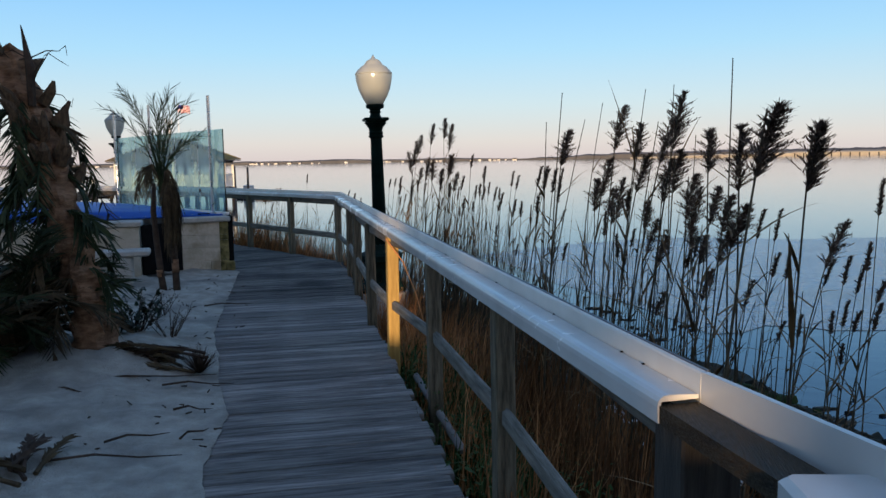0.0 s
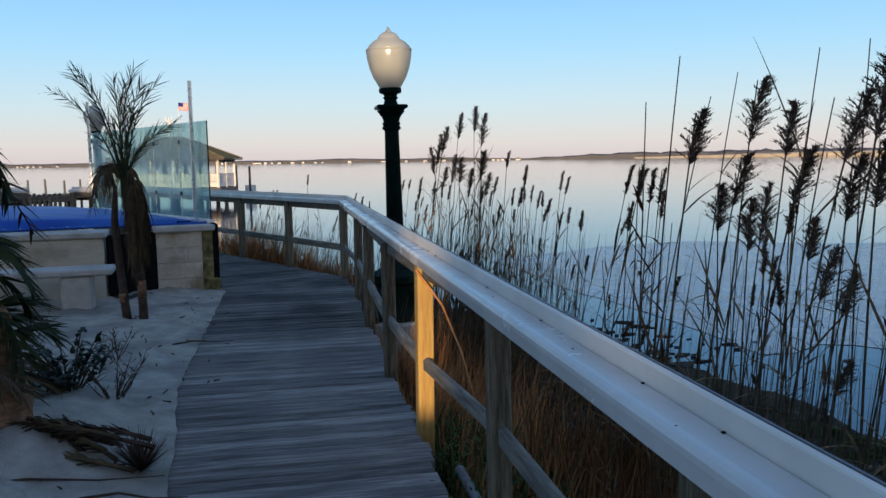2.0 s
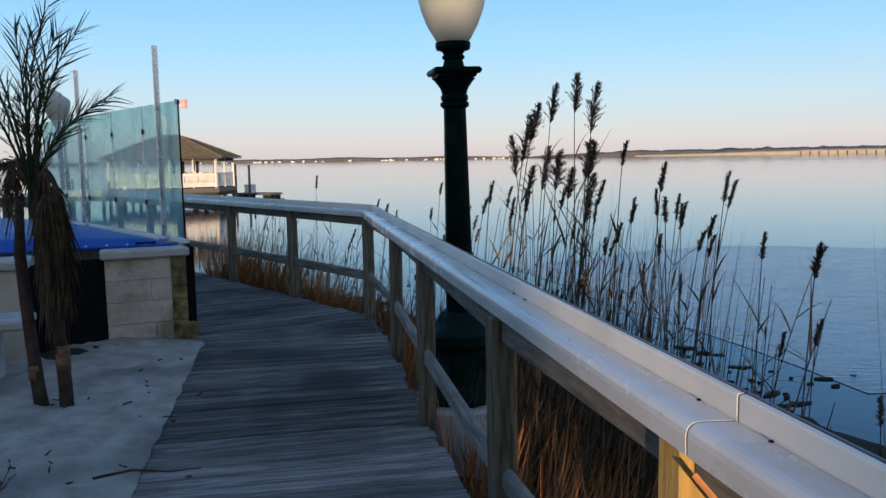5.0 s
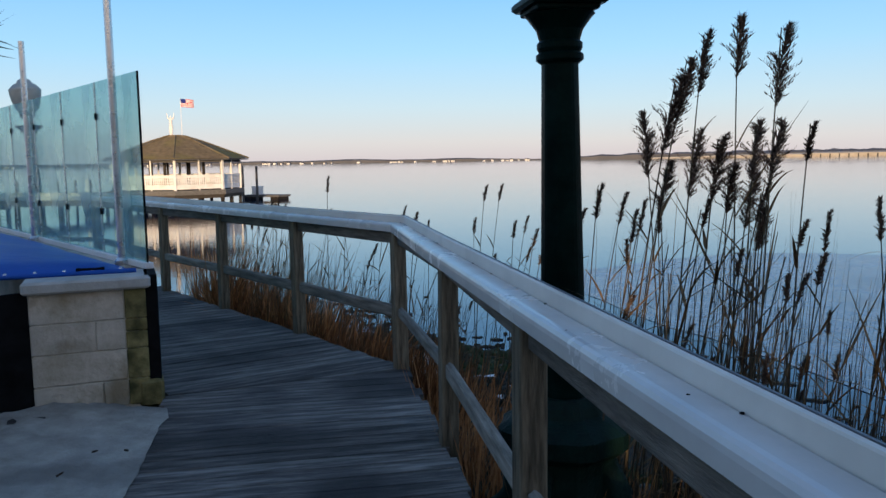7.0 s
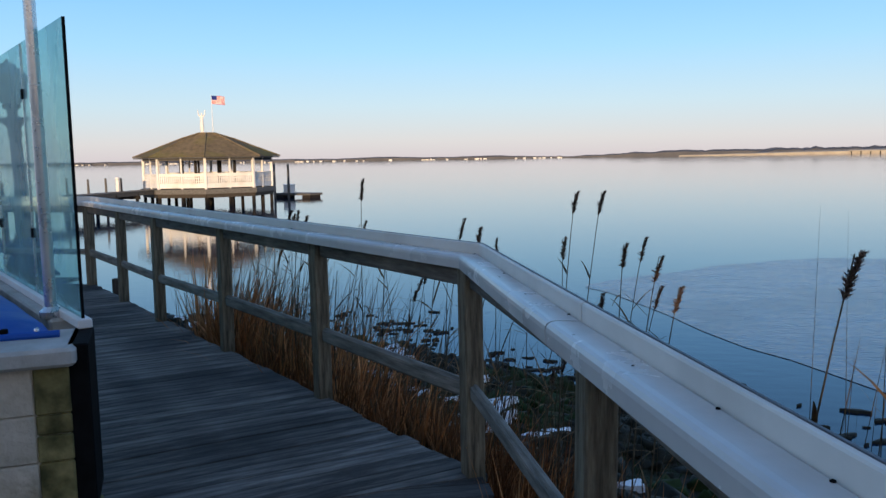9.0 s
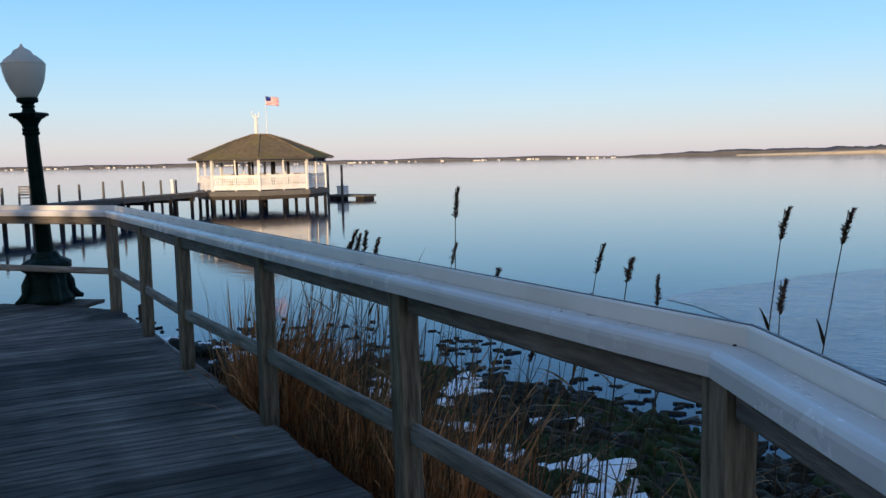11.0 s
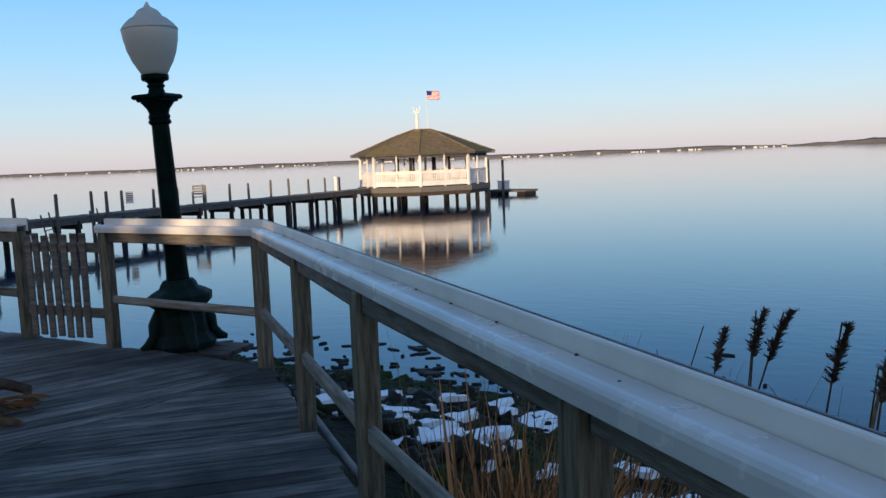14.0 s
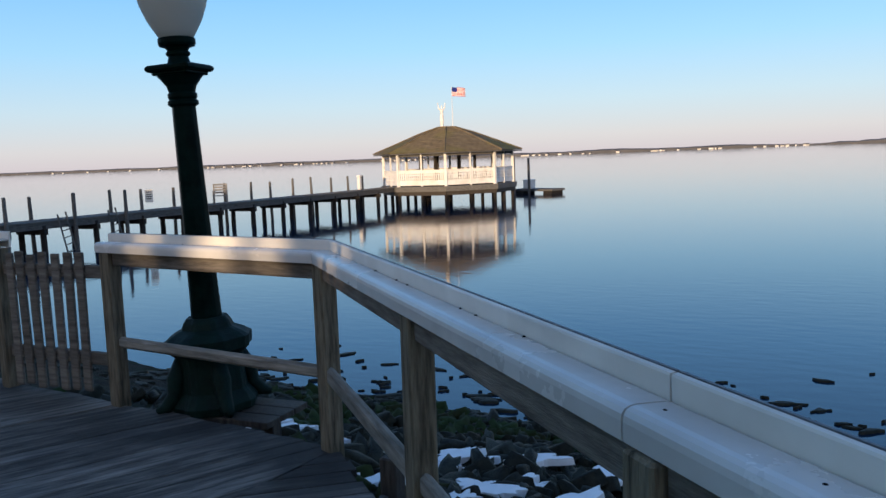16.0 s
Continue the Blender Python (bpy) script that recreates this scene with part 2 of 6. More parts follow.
far_sand = surf("sandy bank", (0.34, 0.30, 0.24), (0.45, 0.41, 0.34), 0.05, 1.0, 0, 0)
wall_mat = surf("render wall", (0.42, 0.40, 0.37), (0.52, 0.50, 0.46), 2, 0.9)
ice_mat = surf("thin ice", (0.05, 0.085, 0.13), (0.16, 0.21, 0.27), 0.9, 0.20, 0, 0.5, (1, 2.2, 1), (0.03, 0.06, 0.10), 0.35, 0.75, 0, 0.12, 5, 0.03)
flag_red = surf("red cloth", (0.45, 0.02, 0.03), (0.55, 0.03, 0.04), 4, 0.8, 0, 0)
flag_white = surf("white cloth", (0.75, 0.75, 0.75), (0.82, 0.82, 0.82), 4, 0.8, 0, 0)
flag_blue = surf("blue cloth", (0.02, 0.03, 0.18), (0.03, 0.05, 0.24), 4, 0.8, 0, 0)


def water_material():
    m = bpy.data.materials.new("calm water")
    m.use_nodes = True
    n, l = m.node_tree.nodes, m.node_tree.links
    p = n["Principled BSDF"]
    p.inputs["Base Color"].default_value = (0.006, 0.022, 0.05, 1)
    p.inputs["Roughness"].default_value = 0.04
    p.inputs["IOR"].default_value = 1.4
    tc = n.new("ShaderNodeTexCoord")
    mp = n.new("ShaderNodeMapping")
    mp.inputs["Scale"].default_value = (1.1, 2.6, 1)
    l.new(tc.outputs["Object"], mp.inputs[0])
    no = n.new("ShaderNodeTexNoise")
    no.inputs["Scale"].default_value, no.inputs["Detail"].default_value = 1.3, 3
    l.new(mp.outputs[0], no.inputs["Vector"])
    bp = n.new("ShaderNodeBump")
    bp.inputs["Strength"].default_value, bp.inputs["Distance"].default_value = 0.09, 0.05
    l.new(no.outputs[0], bp.inputs["Height"])
    l.new(bp.outputs[0], p.inputs["Normal"])
    return m


def glass_material():
    m = bpy.data.materials.new("salt-hazed glass")
    m.use_nodes = True
    n, l = m.node_tree.nodes, m.node_tree.links
    out = n["Material Output"]
    tr = n.new("ShaderNodeBsdfTransparent")
    tr.inputs[0].default_value = (0.72, 0.90, 0.88, 1)
    df = n.new("ShaderNodeBsdfDiffuse")
    df.inputs[0].default_value = (0.50, 0.62, 0.60, 1)
    gl = n.new("ShaderNodeBsdfGlossy")
    gl.inputs["Roughness"].default_value = 0.05
    tc = n.new("ShaderNodeTexCoord")
    no = n.new("ShaderNodeTexNoise")
    no.inputs["Scale"].default_value, no.inputs["Detail"].default_value = 1.6, 5
    l.new(tc.outputs["Object"], no.inputs["Vector"])
    mr = n.new("ShaderNodeMapRange")
    mr.inputs[1].default_value, mr.inputs[2].default_value, mr.inputs[3].default_value, mr.inputs[4].default_value = 0.3, 0.75, 0.12, 0.5
    l.new(no.outputs[0], mr.inputs[0])
    tl = n.new("ShaderNodeBsdfTranslucent")
    tl.inputs[0].default_value = (0.62, 0.80, 0.78, 1)
    m0 = n.new("ShaderNodeMixShader")
    m0.inputs[0].default_value = 0.6
    l.new(df.outputs[0], m0.inputs[1])
    l.new(tl.outputs[0], m0.inputs[2])
    m1 = n.new("ShaderNodeMixShader")
    l.new(mr.outputs[0], m1.inputs[0])
    l.new(tr.outputs[0], m1.inputs[1])
    l.new(m0.outputs[0], m1.inputs[2])
    m2 = n.new("ShaderNodeMixShader")
    m2.inputs[0].default_value = 0.07
    l.new(m1.outputs[0], m2.inputs[1])
    l.new(gl.outputs[0], m2.inputs[2])
    l.new(m2.outputs[0], out.inputs[0])
    return m


def globe_material():
    m = bpy.data.materials.new("frosted acrylic")
    m.use_nodes = True
    n, l = m.node_tree.nodes, m.node_tree.links
    out = n["Material Output"]
    tl = n.new("ShaderNodeBsdfTranslucent")
    tl.inputs[0].default_value = (0.80, 0.78, 0.70, 1)
    df = n.new("ShaderNodeBsdfDiffuse")
    df.inputs[0].default_value = (0.62, 0.64, 0.60, 1)
    gl = n.new("ShaderNodeBsdfGlossy")
    gl.inputs["Roughness"].default_value = 0.25
    m1, m2 = n.new("ShaderNodeMixShader"), n.new("ShaderNodeMixShader")
    m1.inputs[0].default_value, m2.inputs[0].default_value = 0.5, 0.08
    l.new(tl.outputs[0], m1.inputs[1])
    l.new(df.outputs[0], m1.inputs[2])
    l.new(m1.outputs[0], m2.inputs[1])
    l.new(gl.outputs[0], m2.inputs[2])
    l.new(m2.outputs[0], out.inputs[0])
    return m


water_mat, glass_mat, globe_mat = water_material(), glass_material(), globe_material()


# ---- mesh helpers ----
class Shape:
    """Collects faces for one mesh."""

    def __init__(self):
        self.v, self.f = [], []

    def add(self, verts, faces):
        k = len(self.v)
        self.v += [tuple(p) for p in verts]
        self.f += [tuple(i + k for i in q) for q in faces]
        return self

    def box(self, lo, hi, m=None, bevel=0.0):
        (x0, y0, z0), (x1, y1, z1) = lo, hi
        if bevel:
            b = bevel
            ring = [(x0 + b, y0), (x1 - b, y0), (x1, y0 + b), (x1, y1 - b), (x1 - b, y1), (x0 + b, y1), (x0, y1 - b), (x0, y0 + b)]
            cx, cy = (x0 + x1) / 2, (y0 + y1) / 2
            sx, sy = 1 - 2 * b / (x1 - x0), 1 - 2 * b / (y1 - y0)
            inner = [(cx + (x - cx) * sx, cy + (y - cy) * sy) for x, y in ring]
            layers = [(inner, z0), (ring, z0 + b), (ring, z1 - b), (inner, z1)]
            vs = [Vector((x, y, z)) for r, z in layers for x, y in r]
            fs = [tuple(range(7, -1, -1)), tuple(range(24, 32))]
            fs += [(8 * k + i, 8 * k + (i + 1) % 8, 8 * k + 8 + (i + 1) % 8, 8 * k + 8 + i) for k in range(3) for i in range(8)]
        else:
            vs = [Vector(p) for p in ((x0, y0, z0), (x1, y0, z0), (x1, y1, z0), (x0, y1, z0), (x0, y0, z1), (x1, y0, z1), (x1, y1, z1), (x0, y1, z1))]
            fs = [(3, 2, 1, 0), (4, 5, 6, 7), (0, 1, 5, 4), (1, 2, 6, 5), (2, 3, 7, 6), (3, 0, 4, 7)]
        if m:
            vs = [m @ p for p in vs]
        return self.add(vs, fs)

    def tube(self, pts, radii, n=6, caps=True):
        pts = [Vector(p) for p in pts]
        vs, fs = [], []
        for i, p in enumerate(pts):
            d = (pts[min(i + 1, len(pts) - 1)] - pts[max(i - 1, 0)]).normalized()
            s = d.cross(Vector((0.31, 0.95, 0.05))).normalized()
            if abs(d.y) > 0.9:
                s = d.cross(Vector((1, 0, 0.1))).normalized()
            u = s.cross(d)
            for k in range(n):
                a = 2 * math.pi * k / n
                vs.append(p + (s * math.cos(a) + u * math.sin(a)) * radii[i])
        for i in range(len(pts) - 1):
            for k in range(n):
                fs.append((i * n + k, i * n + (k + 1) % n, (i + 1) * n + (k + 1) % n, (i + 1) * n + k))
        if caps:
            fs += [tuple(range(n - 1, -1, -1)), tuple(range((len(pts) - 1) * n, len(pts) * n))]
        return self.add(vs, fs)

    def lathe(self, prof, n=24, sides=0.0):
        vs, fs = [], []
        for r, z in prof:
            for k in range(n):
                a = 2 * math.pi * (k + 0.5) / n
                rr = r
                if sides:
                    rr = r * (1 + sides * abs(math.cos(4 * a)))
                vs.append((rr * math.cos(a), rr * math.sin(a), z))
        for i in range(len(prof) - 1):
            for k in range(n):
                fs.append((i * n + k, i * n + (k + 1) % n, (i + 1) * n + (k + 1) % n, (i + 1) * n + k))
        fs += [tuple(range(n - 1, -1, -1)), tuple(range((len(prof) - 1) * n, len(prof) * n))]
        return self.add(vs, fs)

    def prism(self, poly, z0, z1):
        n = len(poly)
        vs = [(x, y, z0) for x, y in poly] + [(x, y, z1) for x, y in poly]
        fs = [tuple(range(n - 1, -1, -1)), tuple(range(n, 2 * n))] + [(i, (i + 1) % n, n + (i + 1) % n, n + i) for i in range(n)]
        return self.add(vs, fs)

    def blade(self, base, tip, width, sag=0.0, side=None, segs=3):
        """A narrow leaf, folded along its middle, from base to tip."""
        base, tip = Vector(base), Vector(tip)
        d = tip - base
        s = side or d.cross(Vector((0, 0, 1)))
        s = s.normalized() if s.length > 1e-5 else Vector((1, 0, 0))
        vs, fs = [], []
        for i in range(segs + 1):
            q = i / segs
            p = base + d * q + Vector((0, 0, -sag * q * q))
            w = width * (1 - 0.92 * q ** 1.5) * (0.55 + 0.45 * min(1, q * 5))
            vs += [p - s * w / 2, p + s * w / 2]
        for i in range(segs):
            fs.append((2 * i, 2 * i + 1, 2 * i + 3, 2 * i + 2))
        return self.add(vs, fs)

    def extrude(self, prof, a, b):
        """A profile (out, up) carried from frame a to frame b; a frame is an origin and an outward direction."""
        n = len(prof)
        vs = []
        for o, out in (a, b):
            vs += [Vector(o) + Vector(out) * x + Vector((0, 0, z)) for x, z in prof]
        fs = [tuple(range(n)), tuple(range(2 * n - 1, n - 1, -1))] + [(i, i + n, (i + 1) % n + n, (i + 1) % n) for i in range(n)]
        return self.add(vs, fs)

    def mesh(self, name, mat, smooth=False):
        me = bpy.data.meshes.new(name)
        me.from_pydata(self.v, [], self.f)
        me.materials.append(mat)
        if smooth:
            me.shade_smooth()
        me.update()
        return me


def part(name, shape, mat, parent=None, label="", smooth=False, m=None):
    ob = new(name, shape.mesh(name, mat, smooth) if isinstance(shape, Shape) else shape)
    if parent:
        ob.parent = parent
    if m is not None:
        ob.matrix_basis = m
    if label:
        ob["label"] = label
    return ob


def thing(name, m, label, category, group="", kind=""):
    ob = new(name)
    ob.empty_display_size = 0.2
    ob.matrix_basis = m
    return tagged(ob, label, category, group, kind)


def rnd(a, b):
    return random.uniform(a, b)


def clip_strip(poly, lo, hi):
    """The part of a convex polygon with lo <= y <= hi."""
    for sign, lim in ((1, lo), (-1, -hi)):
        out = []
        for i, p in enumerate(poly):
            q = poly[(i + 1) % len(poly)]
            dp, dq = sign * p[1] - lim, sign * q[1] - lim
            if dp >= 0:
                out.append(p)
            if (dp >= 0) != (dq >= 0):
                k = dp / (dp - dq)
                out.append((p[0] + (q[0] - p[0]) * k, p[1] + (q[1] - p[1]) * k))
        poly = out
        if len(poly) < 3:
            return []
    return poly


# ---- plan ----
WATER = -2.45
C1, C2, E2 = Vector((-2.01, 11.90)), Vector((-7.74, 17.06)), Vector((-9.51, 17.21))
POSTS = [(1.87, 1.42), (1.30, 3.22), (0.71, 4.82), (0.18, 5.93), (-0.29, 7.10), (-0.885, 8.82), (-1.41, 10.38), (-2.01, 11.89),
         (-3.17, 12.98), (-4.38, 14.06), (-5.59, 15.08), (-6.61, 16.03), (-7.74, 17.06), (-9.51, 17.21)]
EDGE = [Vector((5.6, -9.0)), Vector((-1.98, 11.90)), Vector((-7.74, 17.1)), Vector((-16.0, 17.7)), Vector((-45, 18))]


def outward(x, y):
    """Distance out from the boardwalk's water-side edge; negative on the land side."""
    best, sign = 1e9, 1
    p = Vector((x, y))
    for a, b in zip(EDGE, EDGE[1:]):
        d = b - a
        k = max(0, min(1, (p - a).dot(d) / d.dot(d)))
        q = p - (a + d * k)
        if q.length < best:
            best = q.length
            sign = 1 if d.y * q.x - d.x * q.y >= 0 else -1
    return best * sign


def shore_z(x, y):
    d = outward(x, y)
    z = -0.42 - 0.02 * max(0, -d)
    if d > 0:
        z = -0.42 - 0.28 * d
        if d > 7.5:
            z -= 0.12 * (d - 7.5)
    bumps = 0.10 * noise.noise((x * 0.7, y * 0.7, 3.0)) + 0.05 * noise.noise((x * 2.3, y * 2.3, 7.0))
    return z + bumps * min(1, max(0.3, d))


# ---- ground and water ----
def grid_mesh(name, xs, ys, fz, mat, smooth=True):
    s = Shape()
    nx = len(xs)
    s.add([(x, y, fz(x, y)) for y in ys for x in xs],
          [(j * nx + i, j * nx + i + 1, (j + 1) * nx + i + 1, (j + 1) * nx + i) for j in range(len(ys) - 1) for i in range(nx - 1)])
    return part(name, s, mat, smooth=smooth)


tagged(grid_mesh("ground_shore", list(np.linspace(-46, 24, 176)), list(np.linspace(-14, 34, 130)), shore_z, shore_mat),
       "muddy mossy bank sloping down to the bay", "shore", kind="structure")
water = part("water", Shape().add([(-4800, -400, WATER), (4800, -400, WATER), (4800, 4800, WATER), (-4800, 4800, WATER)], [(0, 1, 2, 3)]), water_mat)
tagged(water, "calm blue bay water mirroring the evening sky", "water", kind="structure")


def ice_sheet():
    s = Shape()
    pts = []
    for i in range(90):
        a = i / 89
        x = -2.2 + 62 * a
        pts.append((x, 33.0 + 7.5 * min(1, a * 6) ** 0.7 + 2.0 * noise.noise((x * 0.12, 1.0, 0)) + 0.5 * noise.noise((x * 0.7, 2.0, 0))))
    low = [(x, y - (0.6 + 21 * min(1, (x + 2.2) / 7)) - 1.2 * noise.noise((x * 0.4, 5.0, 0)) - 0.4 * noise.noise((x * 1.7, 5.0, 0))) for x, y in pts]
    n = len(pts)
    z = WATER + 0.012
    s.add([(x, y, z) for x, y in pts] + [(x, y, z) for x, y in low], [(i, n + i, n + i + 1, i + 1) for i in range(n - 1)])
    return s


tagged(part("ice_sheet", ice_sheet(), ice_mat), "thin grey-blue skim of ice floating on the water", "ice", kind="structure")


# left edge of the deck, from the block wall back past the start
LEFT = [Vector((-3.30, 10.98)), Vector((-1.66, 6.46)), Vector((3.2, -7.0))]


def left_x(y):
    a, b = (LEFT[0], LEFT[1]) if y > LEFT[1].y else (LEFT[1], LEFT[2])
    return a.x + (b.x - a.x) * (y - a.y) / (b.y - a.y)


def sand_shape():
    s = Shape()
    ny, nx = 230, 110
    vs = []
    for j in range(ny):
        y = -8 + 18.75 * j / (ny - 1)
        reach = 0.02 + 0.30 * max(0, min(1, (6.6 - y) / 2.2)) + 0.10 * noise.noise((y * 1.3, 0, 0)) * min(1, max(0.1, (8 - y) / 3)) + 0.03 * noise.noise((y * 6, 0, 4))
        for i in range(nx):
            d = 15 * (i / (nx - 1)) ** 1.9
            x = left_x(y) + reach - d
            z = 0.006 + 0.07 * min(1, d / 0.9) ** 1.5 * (0.55 + 0.6 * noise.noise((x * 0.8, y * 0.8, 0))) + 0.05 * min(1, d / 0.6) * noise.noise((x * 2.6, y * 2.6, 2)) * 0.5
            z += 0.022 * min(1, d / 0.3) * noise.noise((x * 9, y * 9, 5)) + 0.03 * min(1, d / 0.5) * max(0, noise.noise((x * 4.2, y * 4.2, 8))) - 0.03 * min(1, d / 0.5) * max(0, noise.noise((x * 3.1, y * 5.0, 15)) - 0.15)
            r = math.hypot(x + 2.15, y - 5.4)
            z += 0.12 * math.exp(-(r / 0.7) ** 2)
            if i == 0:
                z = 0.001
            vs.append((x, y, max(z, 0.004 if d < 0.4 else -0.05)))
    fs = [(j * nx + i, j * nx + nx + i, j * nx + nx + i + 1, j * nx + i + 1) for j in range(ny - 1) for i in range(nx - 1)]
    return s.add(vs, fs)


tagged(part("ground_sand", sand_shape(), sand_mat, smooth=True), "pale trampled beach sand drifting over the boards", "sand", kind="structure")


# ---- far shore ----
def ridge(name, a, b, h, mat, label, seed, depth=60, n=160, rough=0.35, taper=(0.1, 0.1)):
    s = Shape()
    a, b = Vector(a), Vector(b)
    d = (b - a).normalized()
    back = Vector((-d.y, d.x)) * depth
    if back.y < 0:
        back = -back
    vs = []
    for i in range(n + 1):
        q = i / n
        p = a + (b - a) * q
        k = min(1, q / taper[0]) if taper[0] else 1
        k *= min(1, (1 - q) / taper[1]) if taper[1] else 1
        hh = h * (0.25 + 0.75 * k) * (1 + rough * noise.noise((q * 22, seed, 0)) + rough * 0.5 * noise.noise((q * 90, seed, 4)))
        vs += [(p.x, p.y, WATER - 1), (p.x, p.y, WATER + hh * 0.7), (p.x + back.x * 0.3, p.y + back.y * 0.3, WATER + hh), (p.x + back.x, p.y + back.y, WATER - 1)]
    fs = []
    for i in range(n):
        for k in range(3):
            fs.append((4 * i + k, 4 * i + 4 + k, 4 * i + 5 + k, 4 * i + 1 + k))
    s.add(vs, fs)
    return tagged(part(name, s, mat), label, "shoreline", kind="structure")


ridge("backdrop_far_shore", (-4200, 1900), (-60, 2560), 10, hazed_trees, "low wooded shoreline far across the bay", 1, taper=(0, 0.08))
ridge("backdrop_headland", (-150, 2350), (820, 2120), 16, hazed_trees, "dark wooded headland across the bay", 2, taper=(0.3, 0.02))
ridge("backdrop_bank", (150, 2050), (1500, 1750), 10, far_sand, "sunlit sandy bank across the bay", 3, depth=90, rough=0.12, taper=(0.3, 0))
ridge("backdrop_bank_trees", (330, 2150), (900, 2000), 16, hazed_trees, "line of trees behind the sandy bank", 4, taper=(0.1, 0.05))

random.seed(4)
for i in range(110):
    q = random.random()
    q = 0.5 + 0.5 * q if i < 70 else q
    q += 0.02 * math.sin(q * 60)
    x = -4000 + 3850 * q
    y = 1930 + (2550 - 1930) * (x + 4200) / 4140 - 14
    w, h = rnd(3, 10), rnd(2, 4)
    ob = thing("house", pose(x, y, WATER), "small white house on the far shore", "house", "houses on the far shore")
    part("wall", Shape().box((-w / 2, -4, 0), (w / 2, 4, h)), house_white, ob)
    part("roof", Shape().add([(-w / 2, -5, h), (w / 2, -5, h), (w / 2, 5, h), (-w / 2, 5, h), (-w / 2, 0, h + 3), (w / 2, 0, h + 3)],
                             [(0, 1, 5, 4), (2, 3, 4, 5), (0, 4, 3), (1, 2, 5)]), hazed_trees, ob)


def trestle():
    ob = thing("trestle_bridge", pose(640, 1600, WATER, 0, 0, -12), "long low timber trestle across the water", "bridge")
    part("deck", Shape().box((-220, -4, 5.2), (900, 4, 6.6)), far_sand, ob)
    leg = Shape().box((-0.8, -3, -1), (0.8, 3, 5.2)).mesh("trestle_leg", pile_mat)
    for i in range(70):
        part("leg", leg, None, ob, m=pose(-215 + i * 16, 0, 0))
    return ob


trestle()

# ---- unseen wall added behind the start to shade the boardwalk ----
shade_wall = thing("building_behind", pose(0, -9, 0), "unseen plain wall added to shade the boardwalk", "wall", kind="structure")
# slots cut to throw sun patches on the yellow post, rail cap and globe
SUN_SLOTS = [(2.0, 2.42, 3.98, 4.5), (2.44, 2.74, 1.42, 2.7), (3.15, 3.22, 2.15, 2.40), (3.45, 3.50, 2.1, 2.35), (3.51, 3.66, 1.86, 2.03), (-3.95, -3.80, 3.0, 3.6), (-4.45, -4.10, 3.1, 3.6), (-4.95, -4.85, 3.1, 3.6), (-3.35, -3.25, 3.1, 3.5)]
cuts = sorted({-40.0, 40.0, *[g[0] for g in SUN_SLOTS], *[g[1] for g in SUN_SLOTS]})
for x0, x1 in zip(cuts, cuts[1:]):
    spans, z = [], -1.0
    for g in SUN_SLOTS:
        if g[0] <= x0 and g[1] >= x1:
            spans.append((z, g[2]))
            z = g[3]
    spans.append((z, 5.2))
    for z0, z1 in spans:
        part("wall", Shape().box((x0, -0.12, z0), (x1, 0, z1)), wall_mat, shade_wall)


# ---- railing ----
railing = thing("railing", pose(0, 0, 0), "weathered timber railing with a pale metal cap", "railing")
LINES = [(Vector((1.865, 1.425)), C1), (C1, C2), (C2, E2)]


def normal(a, b):
    d = (b - a).normalized()
    return Vector((d.y, -d.x))


def miter(p, n1, n2):
    m = (n1 + n2) / (1 + n1.dot(n2))
    return m


# the cap's tread with its rounded nose, the upright strip behind it, and that strip's dark edge
TREAD = [(-0.056, 0.988), (-0.057, 1.024), (-0.055, 1.036), (-0.049, 1.045), (-0.040, 1.0495), (-0.028, 1.051), (0.006, 1.0495), (0.0415, 1.047), (0.0415, 1.038), (-0.048, 1.036), (-0.048, 0.988)]
STRIP = [(0.046, 0.988), (0.0455, 1.092), (0.048, 1.097), (0.059, 1.098), (0.0595, 0.988)]
RIM = [(0.0605, 1.040), (0.0605, 1.1005), (0.0665, 1.1005), (0.0675, 1.040)]
nA, nB, nC = normal(*LINES[0]), normal(*LINES[1]), normal(*LINES[2])
mAB, mBC = miter(C1, nA, nB), miter(C2, nB, nC)


def cap_piece(p, op, q, oq):
    ends = ((p.x, p.y, 0), (op.x, op.y, 0)), ((q.x, q.y, 0), (oq.x, oq.y, 0))
    part("metal_cap", Shape().extrude(TREAD, *ends), cap_metal, railing, "pale painted aluminium rail cap")
    part("back_strip", Shape().extrude(STRIP, *ends), lit_strip_paint, railing, "upright cream strip behind the rail cap")
    part("strip_edge", Shape().extrude(RIM, *ends), rim_mat, railing, "thin dark edge of the strip")


def along(a, b, k):
    return a + (b - a) * k


A0 = LINES[0][0]
IN_A = nA * -0.018
for k0, k1 in ((0.0, 0.42), (0.4208, 0.86), (0.8608, 1.0)):
    cap_piece(along(A0, C1, k0) + IN_A, nA, along(A0, C1, k1) + (IN_A if k1 < 1 else nA * 0.0), mAB if k1 == 1 else nA)
screw = Shape().lathe([(0.0048, 0), (0.0046, 0.0020), (0.0028, 0.0036)], 8).mesh("screw", black_mat)
rs_c = random.Random(77)
for a, b, n, inset in ((A0, C1, nA, -0.018), (C1, C2, nB, 0.0), (C2, E2, nC, 0.0)):
    L = (b - a).length
    for i in range(int(L / 0.34)):
        q = a + (b - a) * ((i + rs_c.uniform(0.0, 1.0)) * 0.34 / L) + n * (inset + rs_c.choice((0.0385, 0.0385, 0.038, 0.0, -0.03)))
        part("screw", screw, None, railing, m=pose(q.x, q.y, 1.0475))
for k0, k1 in ((0.0, 0.628), (0.6288, 1.0)):
    cap_piece(along(C1, C2, k0), mAB if k0 == 0 else nB, along(C1, C2, k1), mBC if k1 == 1 else nB)
